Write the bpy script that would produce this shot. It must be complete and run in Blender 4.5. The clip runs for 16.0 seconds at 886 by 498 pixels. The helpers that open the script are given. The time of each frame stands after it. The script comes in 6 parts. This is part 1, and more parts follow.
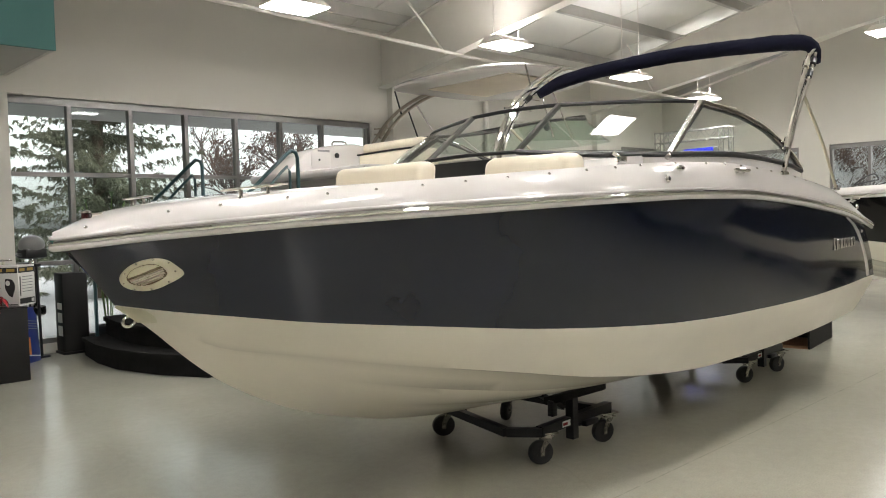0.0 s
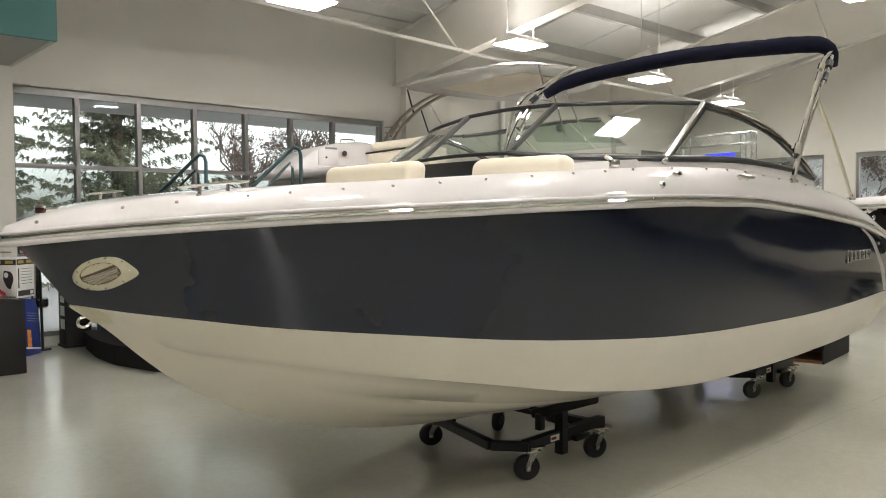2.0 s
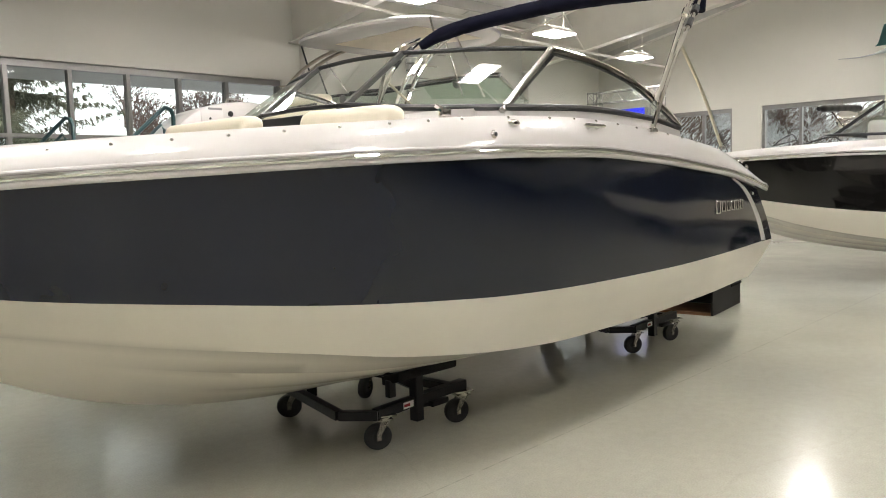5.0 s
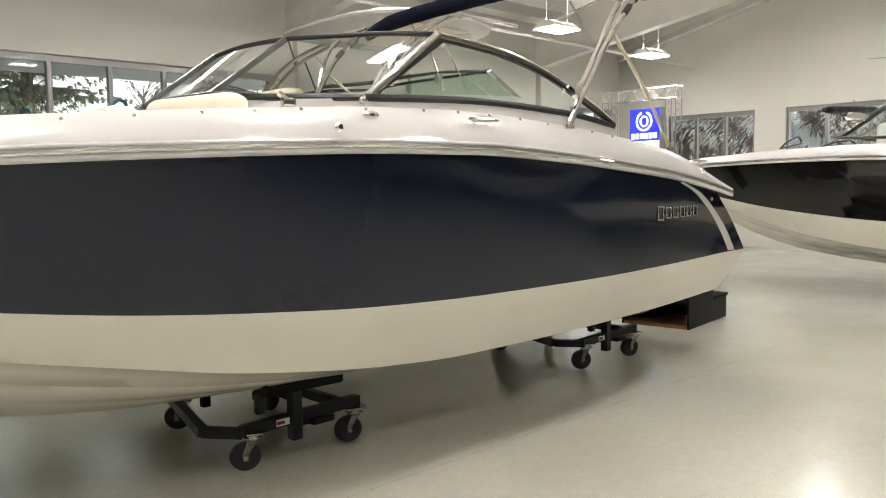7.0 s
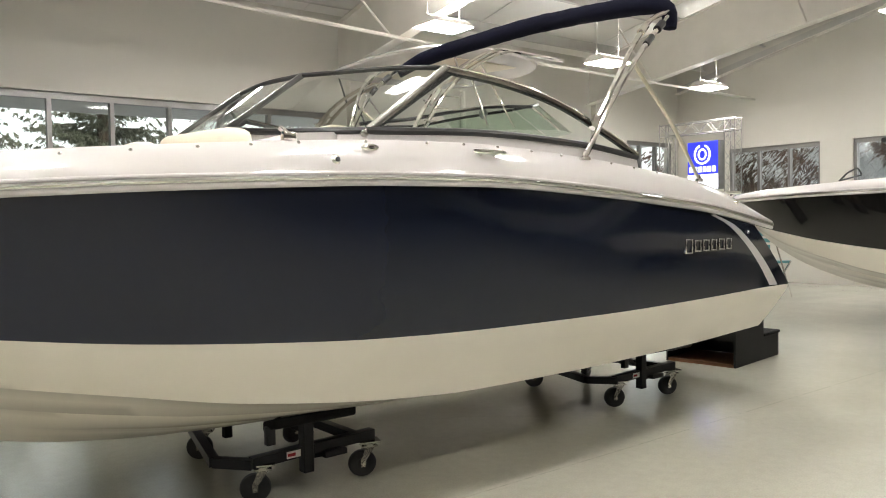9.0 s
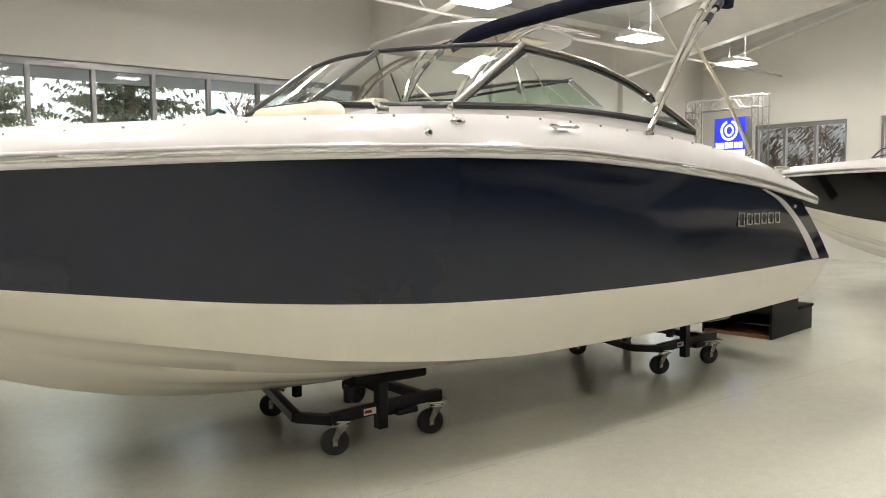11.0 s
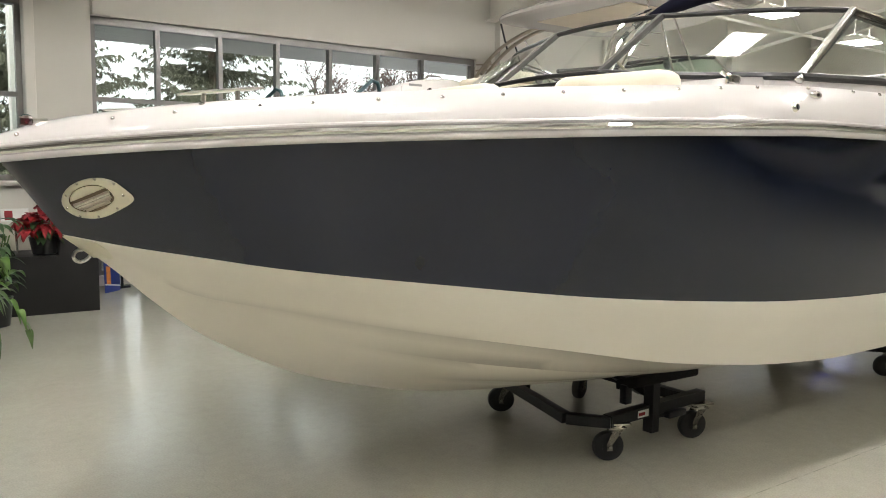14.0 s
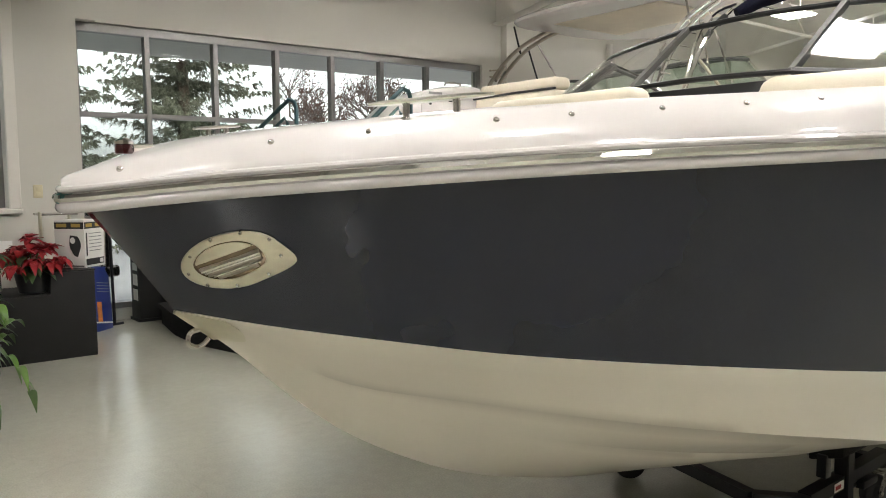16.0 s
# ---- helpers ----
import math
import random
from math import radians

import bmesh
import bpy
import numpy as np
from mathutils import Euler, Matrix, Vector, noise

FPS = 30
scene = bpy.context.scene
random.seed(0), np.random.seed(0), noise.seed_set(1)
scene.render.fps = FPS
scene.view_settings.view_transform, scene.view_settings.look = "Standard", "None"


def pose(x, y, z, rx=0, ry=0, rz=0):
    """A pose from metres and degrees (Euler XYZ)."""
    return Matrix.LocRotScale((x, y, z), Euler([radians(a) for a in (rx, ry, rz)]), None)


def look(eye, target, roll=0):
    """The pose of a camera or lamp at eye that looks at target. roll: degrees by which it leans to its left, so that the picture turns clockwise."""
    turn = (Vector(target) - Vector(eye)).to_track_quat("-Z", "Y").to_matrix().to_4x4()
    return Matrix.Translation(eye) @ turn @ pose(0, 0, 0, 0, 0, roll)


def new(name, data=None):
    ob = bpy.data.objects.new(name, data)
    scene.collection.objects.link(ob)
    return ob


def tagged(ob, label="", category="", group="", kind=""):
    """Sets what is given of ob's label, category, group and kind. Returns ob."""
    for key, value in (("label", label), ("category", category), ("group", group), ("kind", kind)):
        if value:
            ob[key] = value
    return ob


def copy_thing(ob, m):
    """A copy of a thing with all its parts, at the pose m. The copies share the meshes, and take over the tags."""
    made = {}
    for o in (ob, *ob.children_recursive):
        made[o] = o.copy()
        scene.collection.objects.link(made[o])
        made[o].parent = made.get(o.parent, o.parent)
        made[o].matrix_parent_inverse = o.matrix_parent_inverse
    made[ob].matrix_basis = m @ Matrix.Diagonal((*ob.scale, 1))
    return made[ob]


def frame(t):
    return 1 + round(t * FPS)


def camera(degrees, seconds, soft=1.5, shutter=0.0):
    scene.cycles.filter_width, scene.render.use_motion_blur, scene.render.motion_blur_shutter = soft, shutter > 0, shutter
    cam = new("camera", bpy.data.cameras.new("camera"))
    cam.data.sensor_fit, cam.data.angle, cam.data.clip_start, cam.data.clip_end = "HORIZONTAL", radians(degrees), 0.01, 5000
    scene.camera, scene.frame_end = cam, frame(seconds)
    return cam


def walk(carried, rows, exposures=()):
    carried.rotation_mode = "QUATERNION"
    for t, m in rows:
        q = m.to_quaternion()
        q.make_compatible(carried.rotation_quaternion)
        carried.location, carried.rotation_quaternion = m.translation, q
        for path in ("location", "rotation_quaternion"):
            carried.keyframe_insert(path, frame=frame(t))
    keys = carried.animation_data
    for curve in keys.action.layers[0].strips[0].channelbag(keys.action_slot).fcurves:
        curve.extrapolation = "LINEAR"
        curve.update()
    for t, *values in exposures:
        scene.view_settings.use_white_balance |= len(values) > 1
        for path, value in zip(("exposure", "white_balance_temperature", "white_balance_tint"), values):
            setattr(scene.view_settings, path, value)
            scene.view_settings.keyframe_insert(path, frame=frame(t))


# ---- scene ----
cam = camera(59.0, 16.0, soft=1.0)
PATH = [
    (0, (-1.343, -3.357, 1.501), (0.045, -1.919, 1.424), -1.7),
    (0.5, (-1.306, -3.337, 1.509), (0.085, -1.903, 1.415), -1.3),
    (1, (-1.211, -3.296, 1.516), (0.197, -1.882, 1.4), -0.8),
    (1.5, (-1.136, -3.3, 1.522), (0.282, -1.892, 1.435), -1.2),
    (2, (-1.055, -3.369, 1.511), (0.289, -1.889, 1.435), -0.4),
    (2.5, (-0.989, -3.451, 1.481), (0.241, -1.878, 1.369), -0.5),
    (3, (-0.969, -3.49, 1.473), (0.19, -1.863, 1.365), -0.3),
    (3.5, (-0.94, -3.517, 1.475), (0.314, -1.965, 1.338), -0.1),
    (4, (-0.849, -3.533, 1.481), (0.508, -2.071, 1.334), -0.8),
    (4.5, (-0.643, -3.496, 1.503), (0.753, -2.076, 1.316), -0.7),
    (5, (-0.488, -3.555, 1.468), (0.96, -2.186, 1.295), -1.8),
    (7.5, (0.594, -4.001, 1.43), (1.945, -2.535, 1.269), -0.8),
    (8, (0.687, -4.098, 1.411), (2.06, -2.646, 1.328), -1.0),
    (8.5, (0.686, -4.104, 1.423), (1.992, -2.592, 1.334), -2.5),
    (9, (0.644, -4.064, 1.422), (1.88, -2.493, 1.345), -1.0),
    (11.5, (0.168, -3.996, 1.403), (1.368, -2.404, 1.235), 0.0),
    (12, (0.083, -3.867, 1.398), (1.224, -2.234, 1.219), 1.3),
    (12.5, (-0.041, -3.637, 1.416), (1.099, -2.0, 1.263), -1.8),
    (13, (-0.214, -3.419, 1.414), (0.975, -1.815, 1.293), 0.6),
    (13.5, (-0.442, -3.211, 1.426), (0.77, -1.634, 1.218), -0.7),
    (14, (-0.522, -2.969, 1.414), (0.62, -1.34, 1.215), 0.8),
    (14.5, (-0.556, -2.679, 1.465), (0.537, -1.009, 1.331), -2.1),
    (15, (-0.65, -2.416, 1.459), (0.518, -0.799, 1.313), 0.7),
    (15.5, (-0.716, -2.175, 1.483), (0.545, -0.63, 1.324), -0.7),
    (16, (-0.694, -1.86, 1.483), (0.541, -0.297, 1.306), -0.4),
]
walk(cam, [(t, look(eye, target, roll)) for t, eye, target, roll in PATH], [(0.0, -0.02), (3.0, 0.02), (5.0, 0.16), (7.5, 0.28), (9.0, 0.25), (12.5, 0.35), (14.0, 0.27), (16.0, 0.06)])


# ---------------------------------------------------------------- world and light
world = bpy.data.worlds.new("sky")
scene.world = world
world.use_nodes = True
wn, wl = world.node_tree.nodes, world.node_tree.links
sky = wn.new("ShaderNodeTexSky")
sky.sky_type, sky.sun_disc = "NISHITA", False
sky.sun_elevation, sky.sun_rotation = radians(58), radians(195)
sky.air_density, sky.dust_density, sky.ozone_density = 1.0, 4.0, 1.0
soft_sky = wn.new("ShaderNodeHueSaturation")
soft_sky.inputs["Saturation"].default_value = 0.10
soft_sky.inputs["Value"].default_value = 4.4
wl.new(sky.outputs[0], soft_sky.inputs["Color"])
wl.new(soft_sky.outputs[0], wn["Background"].inputs[0])
wn["Background"].inputs[1].default_value = 0.15
sun = new("sun", bpy.data.lights.new("sun", "SUN"))
sun.data.energy, sun.data.angle, sun.data.color = 3.0, radians(30), (1.0, 0.97, 0.93)
sun.matrix_world = look((-5, -18, 40), (2, 6, 0))

LAMP_POWER = 69.0


# ---------------------------------------------------------------- materials
def material(name, color, rough=0.5, metal=0.0, var=0.08, scale=6.0, bump=0.0, bump_scale=60.0, coat=0.0, spec=0.5, fine=0.0, each=0.0):
    """A surface with variation at two scales, fine relief, and a shade of its own for each object."""
    m = bpy.data.materials.new(name)
    m.use_nodes = True
    n, l = m.node_tree.nodes, m.node_tree.links
    p = n["Principled BSDF"]
    p.inputs["Roughness"].default_value = rough
    p.inputs["Metallic"].default_value = metal
    p.inputs["Coat Weight"].default_value = coat
    p.inputs["Coat Roughness"].default_value = 0.04
    p.inputs["Specular IOR Level"].default_value = spec
    tex = n.new("ShaderNodeTexCoord")
    big, small = n.new("ShaderNodeTexNoise"), n.new("ShaderNodeTexNoise")
    big.inputs["Scale"].default_value, big.inputs["Detail"].default_value = scale, 4
    small.inputs["Scale"].default_value, small.inputs["Detail"].default_value = bump_scale, 3
    l.new(tex.outputs["Object"], big.inputs["Vector"])
    l.new(tex.outputs["Object"], small.inputs["Vector"])
    ramp = n.new("ShaderNodeMapRange")
    ramp.inputs["To Min"].default_value, ramp.inputs["To Max"].default_value = 1 - var, 1 + var
    ramp.inputs["From Min"].default_value, ramp.inputs["From Max"].default_value = 0.2, 0.8
    l.new(big.outputs["Fac"], ramp.inputs["Value"])
    level = ramp.outputs[0]
    if fine or each:
        r2 = n.new("ShaderNodeMapRange")
        r2.inputs["To Min"].default_value, r2.inputs["To Max"].default_value = 1 - fine, 1 + fine
        r2.inputs["From Min"].default_value, r2.inputs["From Max"].default_value = 0.2, 0.8
        l.new(small.outputs["Fac"], r2.inputs["Value"])
        mul = n.new("ShaderNodeMath")
        mul.operation = "MULTIPLY"
        l.new(level, mul.inputs[0])
        l.new(r2.outputs[0], mul.inputs[1])
        level = mul.outputs[0]
    if each:
        info, r3, mul = n.new("ShaderNodeObjectInfo"), n.new("ShaderNodeMapRange"), n.new("ShaderNodeMath")
        r3.inputs["To Min"].default_value, r3.inputs["To Max"].default_value = 1 - each, 1 + each
        mul.operation = "MULTIPLY"
        l.new(info.outputs["Random"], r3.inputs["Value"])
        l.new(level, mul.inputs[0])
        l.new(r3.outputs[0], mul.inputs[1])
        level = mul.outputs[0]
    vec = n.new("ShaderNodeVectorMath")
    vec.operation = "SCALE"
    vec.inputs[0].default_value = color
    l.new(level, vec.inputs["Scale"])
    l.new(vec.outputs[0], p.inputs["Base Color"])
    if bump:
        b = n.new("ShaderNodeBump")
        b.inputs["Strength"].default_value, b.inputs["Distance"].default_value = bump, 0.01
        l.new(small.outputs["Fac"], b.inputs["Height"])
        l.new(b.outputs[0], p.inputs["Normal"])
    return m


def glowing(name, color, strength):
    m = bpy.data.materials.new(name)
    m.use_nodes = True
    p = m.node_tree.nodes["Principled BSDF"]
    p.inputs["Base Color"].default_value = (*color, 1)
    p.inputs["Emission Color"].default_value = (*color, 1)
    p.inputs["Emission Strength"].default_value = strength
    return m




def thin_glass(name, tint, ior=1.5):
    m = bpy.data.materials.new(name)
    m.use_nodes = True
    n, l = m.node_tree.nodes, m.node_tree.links
    n.remove(n["Principled BSDF"])
    clear = n.new("ShaderNodeBsdfTransparent")
    shine = n.new("ShaderNodeBsdfGlossy")
    mix = n.new("ShaderNodeMixShader")
    edge, power, fres = n.new("ShaderNodeLayerWeight"), n.new("ShaderNodeMath"), n.new("ShaderNodeMapRange")
    edge.inputs["Blend"].default_value = 0.5
    power.operation = "POWER"
    power.inputs[1].default_value = 5.0
    l.new(edge.outputs["Facing"], power.inputs[0])
    l.new(power.outputs[0], fres.inputs["Value"])
    fres.inputs["To Min"].default_value = ((ior - 1) / (ior + 1)) ** 2
    clear.inputs["Color"].default_value = (*tint, 1)
    shine.inputs["Roughness"].default_value = 0.01
    l.new(fres.outputs[0], mix.inputs[0])
    l.new(clear.outputs[0], mix.inputs[1])
    l.new(shine.outputs[0], mix.inputs[2])
    l.new(mix.outputs[0], n["Material Output"].inputs["Surface"])
    return m


GEL = material("white_gelcoat", (0.575, 0.545, 0.53), 0.30, var=0.015, scale=2, coat=0.85, bump=0.006, bump_scale=3)
BOTTOM = material("cream_gelcoat", (0.78, 0.735, 0.645), 0.26, var=0.03, scale=3, coat=0.25, bump=0.03, bump_scale=4)
NAVY = material("navy_gelcoat", (0.0078, 0.0106, 0.0215), 0.09, var=0.12, scale=1.6, coat=0.0, spec=0.45, bump=0.02, bump_scale=2.2)
BLACKGEL = material("black_gelcoat", (0.008, 0.0075, 0.007), 0.06, var=0.1, scale=1.6, coat=0.15, spec=0.42)
CHROME = material("chrome", (0.80, 0.78, 0.75), 0.05, 1.0, var=0.03, scale=20)
RAILSTEEL = material("polished_stainless_rail", (0.66, 0.655, 0.64), 0.03, 1.0, var=0.08, scale=14)
STEEL = material("stainless_steel", (0.56, 0.54, 0.51), 0.24, 1.0, var=0.06, scale=30)
NICKEL = material("brushed_nickel_trim", (0.60, 0.57, 0.45), 0.34, 1.0, var=0.05, scale=25, bump=0.05, bump_scale=300)
BRONZE = material("bronze_tube", (0.36, 0.32, 0.26), 0.3, 0.85, var=0.08, scale=12)
BLACKTRIM = material("black_trim", (0.016, 0.016, 0.017), 0.35, var=0.15, scale=15)
CREAM = material("cream_vinyl", (0.72, 0.65, 0.52), 0.5, var=0.05, scale=5, bump=0.12, bump_scale=160)
CANVAS = material("navy_canvas", (0.0045, 0.005, 0.013), 0.95, var=0.25, scale=9, bump=0.35, bump_scale=240, fine=0.2, spec=0.15)
RUBBER = material("black_rubber", (0.018, 0.018, 0.018), 0.6, var=0.2, scale=12, bump=0.1, bump_scale=90)
DOLLYPAINT = material("black_painted_steel", (0.009, 0.009, 0.011), 0.42, spec=0.3, var=0.25, scale=9, bump=0.08, bump_scale=120)
CARPET = material("black_carpet", (0.014, 0.0135, 0.013), 0.95, spec=0.2, var=0.25, scale=8, bump=0.5, bump_scale=350, fine=0.25)
BLACKPAINT = material("black_painted_wood", (0.013, 0.0125, 0.012), 0.62, spec=0.3, var=0.2, scale=5, bump=0.1, bump_scale=60)
WOOD = material("brown_plywood", (0.20, 0.09, 0.04), 0.6, var=0.25, scale=9, bump=0.1, bump_scale=80)
WALL = material("painted_wall", (0.605, 0.583, 0.525), 0.75, var=0.035, scale=0.8, bump=0.06, bump_scale=90)
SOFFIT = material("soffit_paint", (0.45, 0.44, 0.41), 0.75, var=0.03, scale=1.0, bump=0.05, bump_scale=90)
# for the unseen walls: darker than WALL so glossy parts reflect less light
DIMWALL = material("dim_unseen_wall", (0.36, 0.34, 0.31), 0.8, var=0.06, scale=0.7, bump=0.06, bump_scale=90)
CEIL = material("ceiling_sheet", (0.80, 0.79, 0.75), 0.7, var=0.04, scale=1.5, bump=0.25, bump_scale=5)
BEAM = material("white_painted_steel", (0.74, 0.71, 0.65), 0.5, var=0.05, scale=3)
PURLIN = material("grey_purlin_steel", (0.50, 0.49, 0.46), 0.5, var=0.08, scale=3)
FRAME = material("aluminium_frame", (0.25, 0.24, 0.23), 0.42, 0.6, var=0.05, scale=6)
TEAL = material("teal_painted_board", (0.050, 0.160, 0.150), 0.6, var=0.05, scale=2)
RAIL = material("dark_teal_painted_tube", (0.030, 0.075, 0.080), 0.35, var=0.1, scale=10)
PANE = thin_glass("window_glass", (0.88, 0.905, 0.895), 1.38)
SHIELD = thin_glass("windshield_glass", (0.88, 0.92, 0.895))
GREENGLASS = thin_glass("green_windshield_glass", (0.74, 0.83, 0.76))
DARKGLASS = material("dark_mirror_glass", (0.20, 0.155, 0.11), 0.03, 1.0, var=0.12, scale=9, bump=0.05, bump_scale=14)
LEAF = material("glossy_leaf", (0.060, 0.125, 0.016), 0.36, var=0.4, scale=7, each=0.42)
STALK = material("green_stalk", (0.09, 0.16, 0.04), 0.5, var=0.2)
RED = material("poinsettia_bract", (0.27, 0.006, 0.012), 0.55, var=0.25, scale=14)
DARKLEAF = material("dark_green_leaf", (0.028, 0.068, 0.019), 0.5, var=0.3, scale=10)
POT = material("teal_glazed_pot", (0.08, 0.24, 0.25), 0.3, var=0.1, scale=4)
SOIL = material("potting_soil", (0.03, 0.02, 0.014), 0.95, var=0.4, scale=30, bump=0.6, bump_scale=120)
CARD = material("white_cardboard", (0.74, 0.73, 0.70), 0.6, var=0.04, scale=5)
INK = material("black_print", (0.02, 0.02, 0.02), 0.5)
GOLD = material("gold_print", (0.45, 0.30, 0.07), 0.5)
BLUE = material("blue_print", (0.018, 0.035, 0.19), 0.35, var=0.3, scale=6)
FLAME = material("orange_print", (0.75, 0.25, 0.05), 0.4, var=0.4, scale=20)
PLASTIC = material("grey_plastic", (0.20, 0.20, 0.20), 0.4)
IVORY = material("ivory_plastic", (0.62, 0.55, 0.36), 0.45)
BARK = material("bark", (0.09, 0.065, 0.045), 0.9, var=0.3, scale=8, bump=0.6, bump_scale=40)
NEEDLE = material("spruce_needles", (0.085, 0.090, 0.056), 0.8, var=0.5, scale=3)
TWIG = material("bare_twigs", (0.10, 0.08, 0.07), 0.9, var=0.3)
DEADLEAF = material("dry_leaves", (0.10, 0.05, 0.03), 0.8, var=0.4, scale=4)
ASPHALT = material("asphalt", (0.22, 0.22, 0.22), 0.9, var=0.2, scale=0.5, bump=0.4, bump_scale=60)
CARPAINT = material("silver_car_paint", (0.55, 0.57, 0.58), 0.25, 0.3, coat=1.0, var=0.02)
TRUSS = material("dull_aluminium_tube", (0.30, 0.295, 0.28), 0.5, 0.6, var=0.1, scale=10)
SNOW = material("pale_ground", (0.55, 0.56, 0.56), 0.9, var=0.1, scale=0.4)
SATIN = material("satin_grey_frame", (0.13, 0.127, 0.122), 0.38, 0.7, var=0.08, scale=20)
DARKSTEEL = material("dark_polished_frame", (0.17, 0.16, 0.15), 0.08, 1.0, var=0.15, scale=20)
LAMPTOP = glowing("lamp_upper_glow", (1.0, 0.975, 0.945), 0.70 * LAMP_POWER)
LAMPGLOW = glowing("lamp_diffuser", (1.0, 0.975, 0.945), LAMP_POWER)
SIGNBLUE = glowing("lit_blue_sign_face", (0.02, 0.03, 0.62), 0.78)
SIGNWHITE = glowing("lit_white_sign_face", (0.9, 0.92, 1.0), 1.0)
NAVRED = material("red_lens", (0.035, 0.004, 0.005), 0.2, coat=0.5)


def concrete():
    m = material("polished_concrete", (0.43, 0.418, 0.352), 0.24, var=0.10, scale=0.9, bump=0.020, bump_scale=16, fine=0.05, spec=0.5)
    n, l = m.node_tree.nodes, m.node_tree.links
    p = n["Principled BSDF"]
    tex, noise_a, rr = n.new("ShaderNodeTexCoord"), n.new("ShaderNodeTexNoise"), n.new("ShaderNodeMapRange")
    noise_a.inputs["Scale"].default_value, noise_a.inputs["Detail"].default_value = 2.3, 6
    rr.inputs["From Min"].default_value, rr.inputs["From Max"].default_value = 0.1, 0.9
    rr.inputs["To Min"].default_value, rr.inputs["To Max"].default_value = 0.125, 0.22
    l.new(tex.outputs["Object"], noise_a.inputs["Vector"])
    l.new(noise_a.outputs["Fac"], rr.inputs["Value"])
    l.new(rr.outputs[0], p.inputs["Roughness"])
    # hairline cracks and fine speckle
    base = p.inputs["Base Color"].links[0].from_socket
    bend, cells, line = n.new("ShaderNodeTexNoise"), n.new("ShaderNodeTexVoronoi"), n.new("ShaderNodeMapRange")
    bend.inputs["Scale"].default_value, bend.inputs["Detail"].default_value = 1.7, 6
    push = n.new("ShaderNodeVectorMath")
    push.operation = "MULTIPLY_ADD"
    push.inputs[1].default_value = (0.35, 0.35, 0.0)
    l.new(tex.outputs["Object"], bend.inputs["Vector"])
    l.new(bend.outputs["Color"], push.inputs[0])
    l.new(tex.outputs["Object"], push.inputs[2])
    cells.feature = "DISTANCE_TO_EDGE"
    cells.inputs["Scale"].default_value = 0.28
    l.new(push.outputs[0], cells.inputs["Vector"])
    line.inputs["From Min"].default_value, line.inputs["From Max"].default_value = 0.0005, 0.0022
    line.inputs["To Min"].default_value, line.inputs["To Max"].default_value = 0.955, 1.0
    l.new(cells.outputs["Distance"], line.inputs["Value"])
    grit, gr = n.new("ShaderNodeTexNoise"), n.new("ShaderNodeMapRange")
    grit.inputs["Scale"].default_value, grit.inputs["Detail"].default_value = 110, 2
    l.new(tex.outputs["Object"], grit.inputs["Vector"])
    l.new(grit.outputs["Fac"], gr.inputs["Value"])
    gr.inputs["From Min"].default_value, gr.inputs["From Max"].default_value = 0.25, 0.75
    gr.inputs["To Min"].default_value, gr.inputs["To Max"].default_value = 0.90, 1.10
    # one straight saw cut along the slab, worn and partly filled
    split, shift, size, cut, worn, wr, joint, both = (n.new("ShaderNode" + k) for k in ("SeparateXYZ", "Math", "Math", "MapRange", "TexNoise", "MapRange", "Math", "Math"))
    shift.operation, size.operation, joint.operation, both.operation = "ADD", "ABSOLUTE", "MAXIMUM", "MULTIPLY"
    shift.inputs[1].default_value = 1.02
    l.new(tex.outputs["Object"], split.inputs[0])
    l.new(split.outputs["Y"], shift.inputs[0])
    l.new(shift.outputs[0], size.inputs[0])
    l.new(size.outputs[0], cut.inputs["Value"])
    cut.inputs["From Min"].default_value, cut.inputs["From Max"].default_value = 0.0015, 0.0045
    cut.inputs["To Min"].default_value = 0.68
    worn.inputs["Scale"].default_value, worn.inputs["Detail"].default_value = 17, 4
    l.new(tex.outputs["Object"], worn.inputs["Vector"])
    l.new(worn.outputs["Fac"], wr.inputs["Value"])
    wr.inputs["From Min"].default_value, wr.inputs["From Max"].default_value = 0.42, 0.62
    wr.inputs["To Min"].default_value = 0.68
    l.new(cut.outputs[0], joint.inputs[0])
    l.new(wr.outputs[0], joint.inputs[1])
    l.new(line.outputs[0], both.inputs[0])
    l.new(joint.outputs[0], both.inputs[1])
    mul, out = n.new("ShaderNodeMath"), n.new("ShaderNodeVectorMath")
    mul.operation, out.operation = "MULTIPLY", "SCALE"
    l.new(both.outputs[0], mul.inputs[0])
    l.new(gr.outputs[0], mul.inputs[1])
    l.new(base, out.inputs[0])
    l.new(mul.outputs[0], out.inputs["Scale"])
    l.new(out.outputs[0], p.inputs["Base Color"])
    return m


FLOOR = concrete()


# ---------------------------------------------------------------- mesh helpers
def part(name, bm, mat, parent=None, label="", smooth=True, sharp=35):
    """Links a bmesh as one mesh object, under a thing or a part."""
    bmesh.ops.recalc_face_normals(bm, faces=bm.faces)
    for f in bm.faces:
        f.smooth = smooth
    if smooth:
        for e in bm.edges:
            if len(e.link_faces) == 2 and e.calc_face_angle(0) > radians(sharp):
                e.smooth = False
    me = bpy.data.meshes.new(name)
    bm.to_mesh(me)
    bm.free()
    me.materials.append(mat)
    ob = new(name, me)
    if parent:
        ob.parent = parent
    if label:
        ob["label"] = label
    return ob


def thing(name, label, category, m=None, group="", kind=""):
    ob = new(name)
    ob.empty_display_size = 0.1
    if m is not None:
        ob.matrix_world = m
    return tagged(ob, label, category, group, kind)


